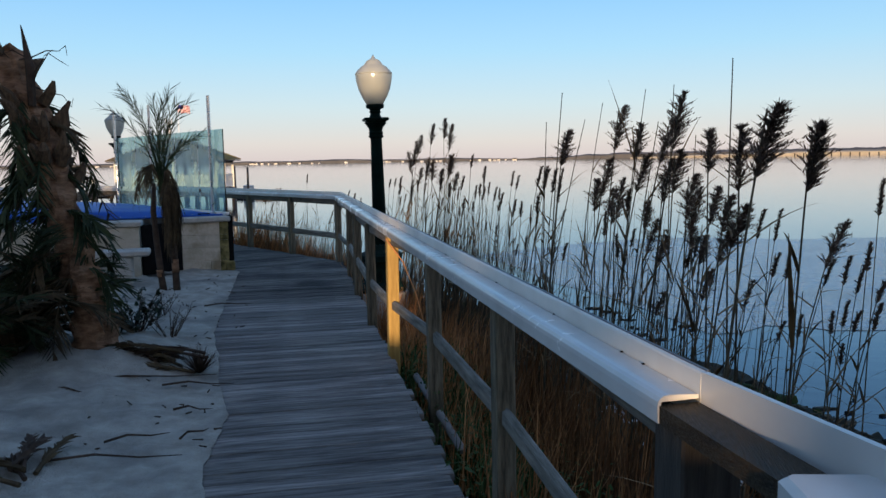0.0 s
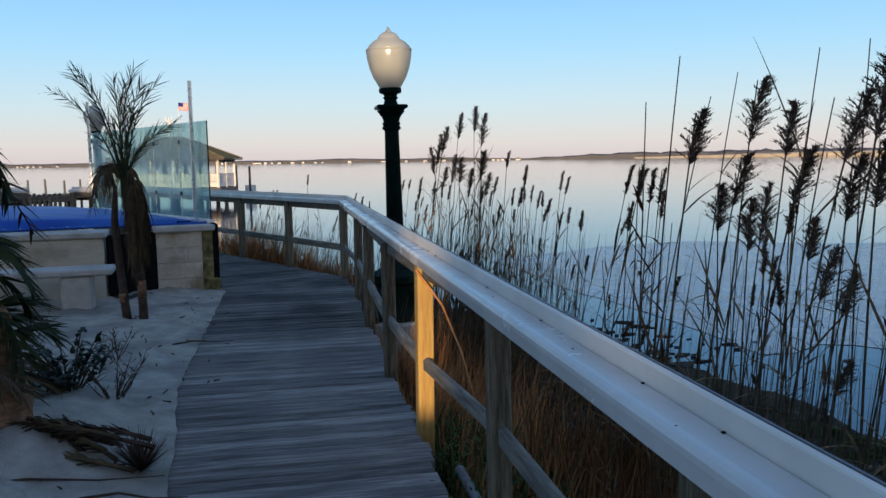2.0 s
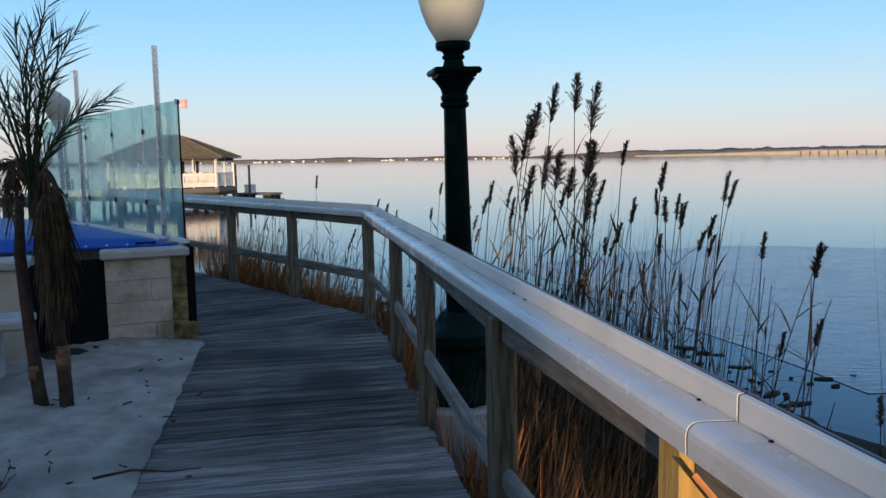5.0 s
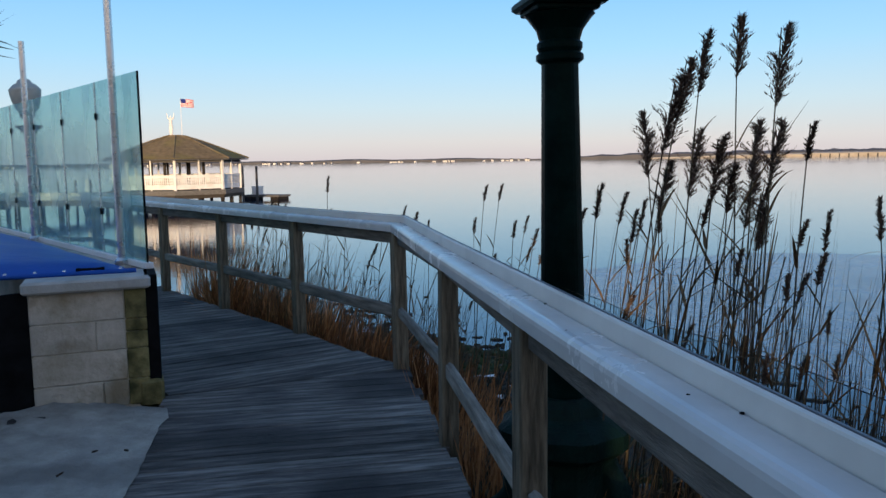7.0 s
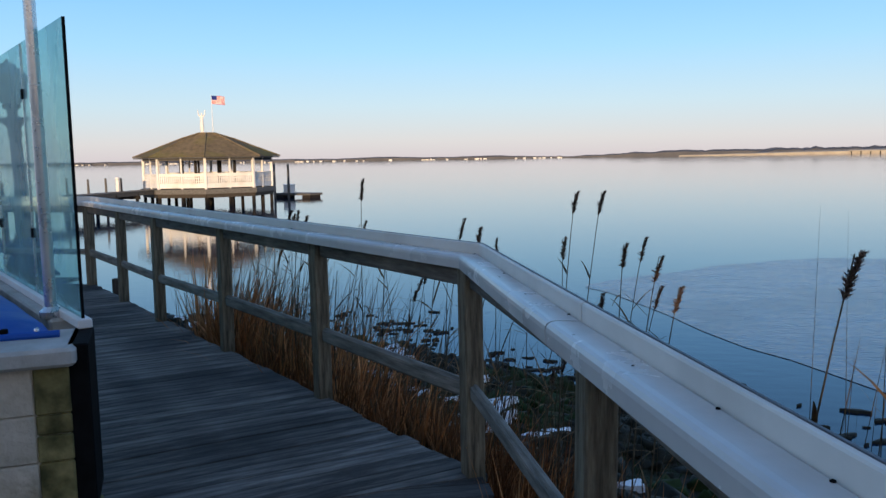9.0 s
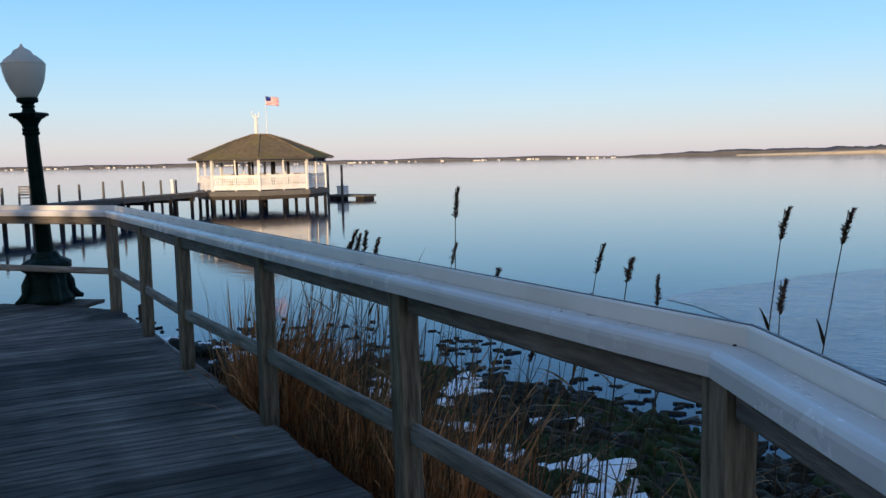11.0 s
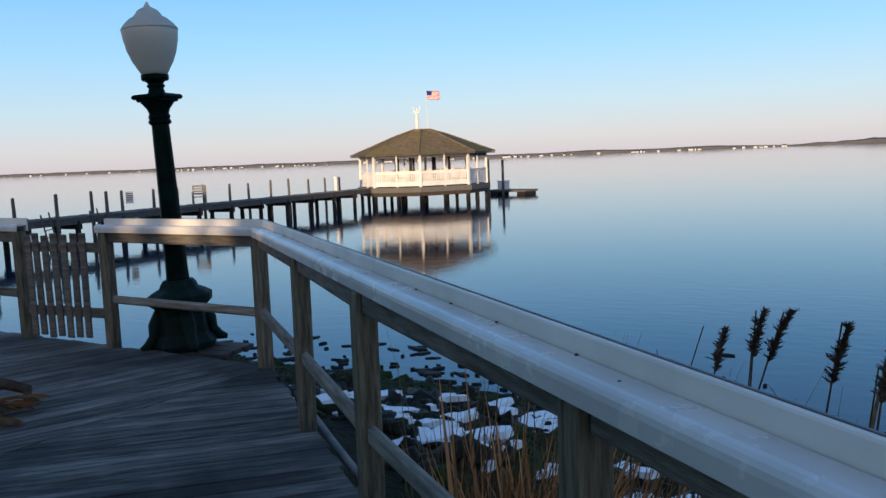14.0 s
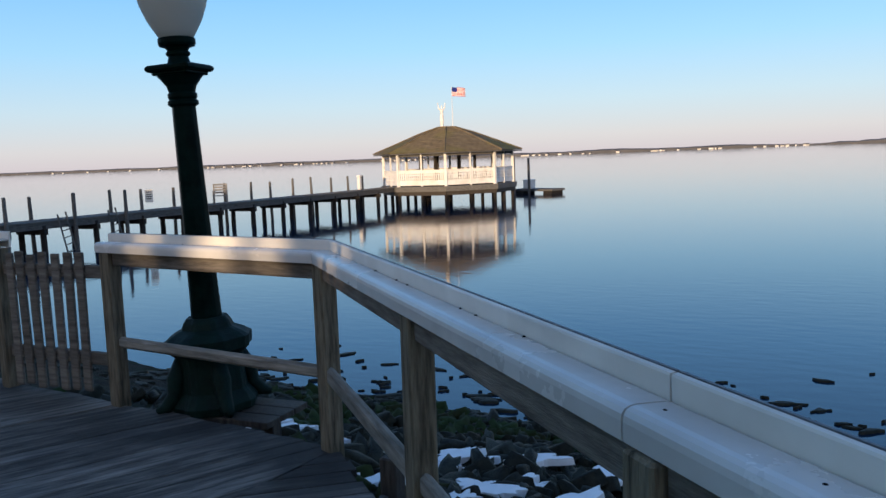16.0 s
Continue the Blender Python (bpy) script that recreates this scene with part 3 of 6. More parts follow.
cap_piece(C2, mBC, along(C2, E2, 1.03), nC)


def post_mesh(mat, w=0.092, h=0.985, foot=0.75):
    s = Shape().box((-w / 2, -w / 2, -foot), (w / 2, w / 2, h), bevel=0.006)
    return s.mesh("post", mat)


post_a, post_b, post_w = post_mesh(post_wood), post_mesh(new_wood), post_mesh(wet_wood, 0.14)
for i, (x, y) in enumerate(POSTS):
    n = nA if i < 7 else (mAB.normalized() if i == 7 else nB if i < 12 else mBC.normalized() if i == 12 else nC)
    c = Vector((x, y)) + n * 0.004
    ang = math.degrees(math.atan2(n.y, n.x)) + rnd(-2, 2)
    me = post_b if i == 3 else post_w if i == 0 else post_a
    part("post", me, None, railing, "newer yellow timber post" if i == 3 else "", m=pose(c.x, c.y, 0, rnd(-0.5, 0.5), rnd(-0.5, 0.5), ang))


def bar(name, a, b, lo, hi, off, thick, mat, bev=0.008):
    d = b - a
    n = normal(a, b)
    c = a + n * off
    s = Shape().box((0, -thick / 2, lo), (d.length, thick / 2, hi), bevel=bev)
    part(name, s, mat, railing, m=pose(c.x, c.y, 0, 0, 0, math.degrees(math.atan2(d.y, d.x))))


for i in range(len(POSTS) - 1):
    a, b = Vector(POSTS[i]), Vector(POSTS[i + 1])
    d = (b - a).normalized()
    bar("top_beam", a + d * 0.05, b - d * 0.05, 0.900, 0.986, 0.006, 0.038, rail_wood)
    if i < 12:
        bar("mid_rail", a + d * 0.045, b - d * 0.045, 0.365 + rnd(-0.01, 0.01), 0.452, 0.004, 0.042, mid_wood, 0.014)
    else:
        bar("mid_rail", a + d * 0.045, b - d * 0.045, 0.375, 0.445, 0.004, 0.042, mid_wood, 0.016)

# timber end of the railing at the start
e0, e1 = Vector((1.865, 1.425)) + nA * -0.018, Vector((2.14, 0.70)) + nA * -0.018
part("end_board", Shape().extrude([(-0.052, 0.985), (-0.052, 1.028), (0.041, 1.030), (0.041, 0.985)], ((e0.x, e0.y, 0), (nA.x, nA.y, 0)), ((e1.x, e1.y, 0), (nA.x, nA.y, 0))), end_wood, railing, "dark bare timber end board")
part("end_lip", Shape().extrude([(0.046, 0.99), (0.0465, 1.098), (0.061, 1.098), (0.061, 0.99)], ((e0.x, e0.y, 0), (nA.x, nA.y, 0)), ((2.075, 0.93, 0), (nA.x, nA.y, 0))), cap_metal, railing)
part("corner_cap", Shape().box((-0.03, -0.22, 0.985), (0.42, 0.0, 1.045), pose(1.975, 1.0, 0, 0, 0, 6), 0.012), cap_metal, railing, "pale metal corner cap")
part("post", post_w, None, railing, m=pose(2.12, 0.93, 0, 0, 0, 20))


# ---- picket gate and the next rail ----
gate = thing("picket_gate", pose(-10.62, 17.22, 0, 0, 0, 2), "weathered grey picket gate beside the lamp post", "gate")
picket = Shape().box((-0.036, -0.011, 0.03), (0.036, 0.011, 0.96), bevel=0.004).mesh("picket", rail_wood)
for i in range(7):
    part("picket", picket, None, gate, m=pose(0.10 + i * 0.112, 0, rnd(-0.015, 0.015), 0, rnd(-1, 1), rnd(-2, 2)))
for z in (0.22, 0.80):
    part("crossbar", Shape().box((0, 0.012, z), (1.08, 0.05, z + 0.085), bevel=0.006), rail_wood, gate)
gate_rail = thing("gate_side_railing", pose(-10.66, 17.24, 0, 0, 0, 175), "timber railing with a pale metal cap", "railing")
for x in (0.0, 1.5, 3.0):
    part("post", post_a, None, gate_rail, m=pose(x, 0, 0))
for piece, prof, mat in (("metal_cap", TREAD, cap_metal), ("back_strip", STRIP, lit_strip_paint), ("strip_edge", RIM, rim_mat)):
    part(piece, Shape().extrude(prof, ((-0.06, 0.0, 0), (0, -1, 0)), ((3.2, 0.0, 0), (0, -1, 0))), mat, gate_rail)
part("top_beam", Shape().box((0, -0.02, 0.885), (3.1, 0.02, 0.995), bevel=0.006), rail_wood, gate_rail)
part("mid_rail", Shape().box((0, -0.02, 0.37), (3.1, 0.02, 0.45), bevel=0.006), rail_wood, gate_rail)


# ---- lamp posts ----
def lamp_post(m):
    ob = thing("lamp_post", m, "dark green cast lamp post with a frosted acorn globe", "street lamp", "acorn lamp posts")
    base = Shape()
    base.lathe([(0.24, 0.0), (0.25, 0.05), (0.22, 0.10), (0.20, 0.13), (0.19, 0.30), (0.20, 0.36), (0.245, 0.40), (0.25, 0.47), (0.21, 0.50), (0.15, 0.53), (0.135, 0.57), (0.115, 0.60)], 32, 0.12)
    part("base", base, patina, ob, "ornate weathered bronze-green cast base", smooth=False)
    foot = Shape().tube([(0.18, 0, 0.34), (0.235, 0, 0.22), (0.25, 0, 0.12), (0.31, 0, 0.05), (0.37, 0, 0.03)], [0.05, 0.06, 0.05, 0.045, 0.025], 8)
    fm = foot.mesh("claw_foot", patina, True)
    for k in range(4):
        part("claw_foot", fm, None, ob, m=pose(0, 0, 0, 0, 0, 45 + 90 * k))
    prof = []
    s = Shape()
    for z, r in ((0.58, 0.100), (0.75, 0.095), (1.4, 0.083), (1.96, 0.074)):
        prof.append((r, z))
    s.lathe(prof, 32, -0.05)
    part("column", s, lamp_green, ob)
    part("capital", Shape().lathe([(0.076, 1.94), (0.094, 1.955), (0.094, 1.975), (0.082, 1.985), (0.090, 2.0), (0.090, 2.02), (0.080, 2.03), (0.092, 2.07), (0.125, 2.115), (0.14, 2.13), (0.13, 2.135)], 28), lamp_green, ob, smooth=False)
    part("collar", Shape().box((-0.125, -0.125, 2.135), (0.125, 0.125, 2.16), bevel=0.006).box((-0.155, -0.155, 2.155), (0.155, 0.155, 2.195), bevel=0.012), lamp_green, ob)
    part("neck", Shape().lathe([(0.085, 2.19), (0.070, 2.215), (0.060, 2.25), (0.074, 2.262), (0.074, 2.275), (0.062, 2.285), (0.075, 2.305), (0.108, 2.315), (0.114, 2.33), (0.114, 2.36), (0.100, 2.365)], 28), lamp_green, ob)
    globe = part("globe", Shape().lathe([(0.098, 2.355), (0.125, 2.40), (0.165, 2.47), (0.20, 2.56), (0.222, 2.66), (0.228, 2.72), (0.226, 2.735)], 36), globe_mat, ob, "frosted pale globe", smooth=True)
    part("globe_top", Shape().lathe([(0.232, 2.732), (0.230, 2.745), (0.195, 2.79), (0.150, 2.83), (0.118, 2.845), (0.110, 2.86), (0.085, 2.895), (0.050, 2.915), (0.030, 2.925), (0.018, 2.945), (0.006, 2.97)], 36), globe_mat, globe, "frosted dome with a finial", smooth=True)
    return ob


lamp = lamp_post(pose(-0.782, 9.62, -0.08, 0.2, -0.8, 20))
lamp_far = copy_thing(lamp, Matrix.Identity(4))
lamp_far.matrix_basis = pose(-8.93, 17.46, -0.02, 0.4, -2.1, 12) @ Matrix.Diagonal((0.972, 0.972, 0.972, 1))
part_plat = thing("lamp_platform", pose(-8.93, 17.55, 0, 0, 0, 5), "low timber platform under the lamp post", "platform")
for k in range(3):
    part("plank", Shape().box((-0.36, -0.07, -0.06), (0.52, 0.07, -0.02), bevel=0.004), wet_wood, part_plat, m=pose(0, -0.22 + 0.15 * k, 0))
for x in (-0.3, 0.45):
    part("leg", Shape().box((-0.045, -0.20, -1.3), (0.045, -0.11, -0.06), bevel=0.006), wet_wood, part_plat, m=pose(x, 0, 0))
plat1 = thing("lamp_footing", pose(-0.80, 9.62, 0), "concrete footing under the lamp post", "footing")
part("footing", Shape().lathe([(0.36, -1.1), (0.36, -0.10), (0.34, -0.08)], 20), concrete, plat1)


# ---- pool wall, cover and glass screen ----
def block_wall(name, p, q, h, t, label, mossy=False, cap=0.075, over=0.05, seed=1, side=False):
    """A wall of stone blocks from p to q (its front face), with a cap slab."""
    rs = random.Random(seed)
    p, q = Vector(p), Vector(q)
    d = q - p
    L = d.length
    ang = math.degrees(math.atan2(d.y, d.x))
    ob = thing(name, pose(p.x, p.y, 0, 0, 0, ang), label, "wall")
    part("core", Shape().box((0.012, 0.014, -0.2), (L - 0.012, t - 0.012, h - cap)), mortar_mat, ob)
    z = -0.02
    top = h - cap
    edges = [z, z + 0.16 + rs.uniform(0, 0.03), z + 0.33 + rs.uniform(0, 0.06), z + 0.56 + rs.uniform(-0.03, 0.03), top]
    for z0, z1 in zip(edges, edges[1:]):
        x = 0.0
        while x < L - 0.01:
            w = rs.uniform(0.20, 0.52)
            edge = L - 0.13 if mossy and x < L - 0.14 else L
            if edge - x - w < 0.11:
                w = edge - x
            moss = mossy and x > L - 0.15
            cuts_z = [z0, z0 + (z1 - z0) * rs.uniform(0.4, 0.6), z1] if rs.random() < 0.25 else [z0, z1]
            for y0, y1 in zip(cuts_z, cuts_z[1:]):
                o = rs.uniform(-0.005, 0.006)
                part("block", Shape().box((x + 0.0015, o, y0 + 0.0015), (x + w - 0.0015, 0.03, y1 - 0.0015), bevel=0.006), moss_stone if moss else stone_mat, ob)
            x += w
    part("cap", Shape().box((-over * 0.6, -over, h - cap), (L + over * 0.6, t + 0.02, h), bevel=0.014), concrete, ob, "worn concrete cap slab")
    return ob


left_len = (Vector((-4.30, 9.97)) - Vector((-7.6, 8.42))).length
right_block = block_wall("stone_pier", (-3.99, 10.58), (-3.42, 10.93), 0.80, 0.34, "pale stone block pier with a mossy corner", True, seed=3)
part("edge_strip", Shape().box((0.66, 0.015, 0.12), (0.74, 0.36, 0.80), bevel=0.006), black_mat, right_block, "black edge strip")
part("foot_block", Shape().box((0.60, -0.012, -0.05), (0.75, 0.2, 0.13), bevel=0.02), moss_stone, right_block, "mossy foot block")
left_wall = block_wall("stone_wall", (-7.6, 8.42), (-4.30, 9.97), 0.80, 0.34, "long pale plastered stone wall with a cap slab", False, seed=5)
part("plaster", Shape().box((0.0, -0.016, -0.12), (left_len, 0.012, 0.722), bevel=0.006), plaster_mat, left_wall, "smooth stained plaster coat")
dark = thing("gap_panel", pose(-4.30, 10.12, 0, 0, 0, 57), "black membrane panel between the stone walls", "panel")
part("panel", Shape().box((-0.05, 0.0, -0.1), (0.62, 0.03, 0.74), bevel=0.004), black_mat, dark)
part("ledge", Shape().box((-0.05, -0.30, -0.05), (0.60, -0.01, 0.03), bevel=0.01), wet_wood, dark)


def tarp_shape():
    """A vinyl cover bulging over the pool, with a dropped hem along the front."""
    s = Shape()
    P, Q = Vector((-7.9, 8.50)), Vector((-3.56, 11.05))
    back = Vector((-0.76, 0.65))
    n, m = 60, 30
    vs = []
    for i in range(n + 1):
        u = i / n
        f = P + (Q - P) * u
        for j in range(m + 1):
            v = j / m
            q = f + back * (0.10 + 4.4 * v)
            g = (math.sin(math.pi * min(1, u * 1.0)) ** 0.5) * (math.sin(math.pi * min(1, v + 0.02)) ** 0.45)
            z = 0.815 + 0.24 * g * (1 - 0.25 * u) + 0.008 * noise.noise((q.x * 3, q.y * 3, 1))
            if j == 0:
                z = 0.80
            vs.append((q.x, q.y, z))
    fs = [(i * (m + 1) + j, (i + 1) * (m + 1) + j, (i + 1) * (m + 1) + j + 1, i * (m + 1) + j + 1) for i in range(n) for j in range(m)]
    return s.add(vs, fs)


tarp = thing("pool_cover", pose(0, 0, 0), "taut bright blue vinyl pool cover with metal snaps", "cover")
part("sheet", tarp_shape(), tarp_mat, tarp, smooth=True)
snap = Shape().lathe([(0.011, 0), (0.011, 0.004), (0.006, 0.008)], 8).mesh("snap", steel)
for i in range(30):
    q = Vector((-7.9, 8.50)) + (Vector((-3.56, 11.05)) - Vector((-7.9, 8.50))) * ((i + 0.5) / 30) + Vector((-0.04, 0.05))
    part("snap", snap, None, tarp, m=pose(q.x + 0.0, q.y + 0.02, 0.822, 40, 0, 30))
part("hem", Shape().tube([(-7.86, 8.54, 0.812), (-5.7, 9.81, 0.812), (-3.56, 11.07, 0.812)], [0.016] * 3, 8), tarp_mat, tarp)
latch = thing("latch", pose(-3.80, 10.94, 0.80, 0, 0, 31), "small black metal latch on the wall cap", "latch")
part("bar", Shape().tube([(-0.07, 0, 0.035), (0.07, 0, 0.035)], [0.008, 0.008], 8), black_mat, latch)
for x in (-0.07, 0.07):
    part("foot", Shape().box((x - 0.014, -0.014, 0), (x + 0.014, 0.014, 0.045), bevel=0.004), black_mat, latch)

G0, GD = Vector((-3.57, 11.24)), Vector((-0.76, 0.65)).normalized()
screen = thing("glass_screen", pose(G0.x, G0.y, 0, 0, 0, math.degrees(math.atan2(GD.y, GD.x))), "hazy green-tinted glass wind screen panels", "glass screen")
part("sill", Shape().box((0.28, -0.08, -0.1), (4.66, 0.08, 0.80), bevel=0.01), concrete, screen, "pale concrete kerb under the glass")
part("base_channel", Shape().box((-0.02, -0.03, 0.80), (4.64, 0.03, 0.84), bevel=0.004), white_paint, screen)
pane = Shape().box((0.006, -0.005, 0.84), (0.914, 0.005, 2.10)).mesh("pane", glass_mat)
for k in range(5):
    g = part("pane", pane, None, screen, m=pose(0.92 * k + 0.02, 0, 0))
    g.visible_shadow = False
    part("edge", Shape().box((-0.004, -0.006, 0.84), (0.005, 0.006, 2.10)), black_mat if k == 0 else steel, screen, m=pose(0.92 * k + 0.012, 0, 0))
    for z in (1.15, 1.85):
        part("clamp", Shape().box((-0.014, -0.014, z - 0.025), (0.014, 0.014, z + 0.025), bevel=0.004), black_mat, g, m=pose(0.90 if k < 4 else 0.85, 0.0, 0))
for x in (0.36, 2.80, 4.60):
    part("pole", Shape().tube([(x, 0.055, 0.80), (x, 0.055, 2.62)], [0.026, 0.026], 14), steel, screen, "tall polished steel pole")
    part("pole_base", Shape().lathe([(0.05, 0.80), (0.05, 0.83), (0.03, 0.85)], 14), steel, screen, m=pose(x, 0.055, 0))

bench = thing("stone_bench", pose(-3.86, 9.44, 0, 0, 0, 206), "pale concrete garden bench against the stone wall", "bench")
part("seat", Shape().box((0, -0.20, 0.40), (1.5, 0.20, 0.475), bevel=0.018), concrete, bench)
for x in (0.22, 1.2):
    part("leg", Shape().box((x, -0.16, -0.05), (x + 0.30, 0.16, 0.40), bevel=0.02), concrete, bench)


# ---- palms ----
def frond(length, droop, leaf, n, mat_obj=None, up=0.6, spread=0.75, seed=0, dead=False):
    """A pinnate frond along +x: midrib and two rows of folded leaflets."""
    rs = random.Random(seed)
    s = Shape()
    pts = []
    for i in range(10):
        q = i / 9
        pts.append(Vector((length * q * (1 - 0.15 * q), 0, length * (up * q - droop * q * q))))
    s.tube(pts, [0.012 * (1 - 0.8 * i / 9) + 0.002 for i in range(10)], 5)
    for k in range(n):
        q = 0.14 + 0.86 * k / n
        f = q * 9
        i = min(8, int(f))
        p = pts[i].lerp(pts[i + 1], f - i)
        d = (pts[i + 1] - pts[i]).normalized()
        ll = leaf * (0.45 + 0.55 * math.sin(math.pi * min(1, q * 0.85 + 0.12))) * rs.uniform(0.8, 1.1)
        for sd in (-1, 1):
            if dead and rs.random() < 0.2:
                continue
            side = Vector((0, sd, 0))
            t = (d * rs.uniform(0.75, 1.0) + side * spread * rs.uniform(0.5, 1.1) + Vector((0, 0, rs.uniform(0.0, 0.25)))).normalized() * ll
            s.blade(p, p + t, 0.026, ll * rs.uniform(0.1, 0.35), side=Vector((0, 0.35, 0.9)) if rs.random() < 0.5 else None)
    return s


def arched_frond(base, bend, tip, leaf, n, width, seed, sag=0.12, lay=0.6):
    """A frond whose midrib runs from base over bend to tip, with two rows of thin leaflets."""
    rs = random.Random(seed)
    b, c, t = Vector(base), Vector(bend), Vector(tip)
    s = Shape()

    def at(q):
        return b * (1 - q) ** 2 + c * 2 * q * (1 - q) + t * q * q
    s.tube([at(i / 9) for i in range(10)], [0.011 - 0.0095 * i / 9 for i in range(10)], 5)
    for k in range(n):
        q = 0.24 + 0.76 * (k + rs.random() * 0.5) / n
        p, d = at(q), (at(min(1, q + 0.03)) - at(q - 0.03)).normalized()
        across = d.cross(Vector((0.15, -1, 0.1))).normalized()
        ll = leaf * (0.5 + 0.5 * math.sin(math.pi * min(1, q * 0.9))) * rs.uniform(0.75, 1.15)
        for sd in (-1, 1):
            if rs.random() < 0.08:
                continue
            t2 = (d * rs.uniform(0.7, 1.0) + across * sd * lay * rs.uniform(0.5, 1.1) + Vector((0, rs.uniform(-0.45, 0.45), 0))).normalized() * ll
            s.blade(p, p + t2, width * rs.uniform(0.7, 1.2), ll * rs.uniform(0.4, 1.4) * sag, side=Vector((rs.uniform(-1, 1), rs.uniform(-0.4, 0.4), rs.uniform(-1, 1))))
    return s


def young_palm():
    ob = thing("young_palm", pose(-3.25, 8.80, 0.0), "young palm with two slim trunks and a skirt of dead fronds", "palm tree")
    t1 = [(-0.09, 0.0, -0.1), (-0.12, 0.0, 0.16), (-0.17, 0.02, 0.6), (-0.20, 0.03, 1.0), (-0.17, 0.03, 1.35)]
    t2 = [(0.07, 0.0, -0.1), (0.07, 0.0, 0.16), (0.05, 0.0, 0.6), (0.03, 0.02, 1.1), (0.0, 0.02, 1.50)]
    part("trunk", Shape().tube(t1, [0.050, 0.042, 0.038, 0.036, 0.022], 10), twig_mat, ob, smooth=True)
    part("trunk", Shape().tube(t2, [0.048, 0.043, 0.040, 0.055, 0.030], 10), twig_mat, ob, smooth=True)
    part("bare_band", Shape().tube([(-0.130, 0, 0.20), (-0.139, 0, 0.29)], [0.0435, 0.042], 10), bark, ob, "pale bare band round the trunk", smooth=True)
    part("bare_band", Shape().tube([(0.069, 0, 0.26), (0.065, 0, 0.42)], [0.0445, 0.043], 10), bark, ob, "pale bare band round the trunk", smooth=True)
    rs = random.Random(5)
    for i, (dx, dz) in enumerate(((-0.78, 0.78), (-0.60, 1.00), (-0.36, 0.90), (-0.10, 0.86), (0.06, 0.80), (0.17, 0.97), (0.30, 0.78), (0.47, 0.78), (0.55, 0.42), (0.33, 0.36), (-0.22, 0.45), (0.04, 0.55))):
        dy = rs.uniform(-0.22, 0.22)
        b = (-0.10 + 0.05 * rs.random(), 0.02, 1.22 + 0.06 * rs.random())
        c = (b[0] + dx * 0.22, dy * 0.2, 1.22 + (dz + 0.30) * 0.80)
        part("frond", arched_frond(b, c, (-0.05 + dx, dy, 1.52 + dz), 0.23, 27, 0.012, i, 0.12, 0.42), frond_green, ob)
    for i in range(9):
        a = rs.uniform(1.8, 4.6)
        r = rs.uniform(0.10, 0.22)
        part("dead_frond", arched_frond((-0.10, 0, 1.42), (-0.10 + r * math.cos(a), r * math.sin(a), 1.75), (-0.10 + 1.3 * r * math.cos(a), 1.3 * r * math.sin(a), rs.uniform(1.15, 1.45)), 0.15, 26, 0.014, 40 + i, 0.8, 0.5), frond_dry, ob, "drooping brown dead frond")
    for i in range(26):
        a = i * 2.4
        r = rs.uniform(0.035, 0.085)
        part("dead_frond", arched_frond((0.03, 0.01, rs.uniform(1.30, 1.52)), (0.04 + 1.5 * r * math.cos(a), 1.5 * r * math.sin(a), 1.45), (0.05 + r * math.cos(a), r * math.sin(a), rs.uniform(0.52, 0.85)), 0.17, 24, 0.018, 70 + i, 0.9, 0.2), frond_dry, ob, "hanging brown dead frond")
    return ob


young_palm()


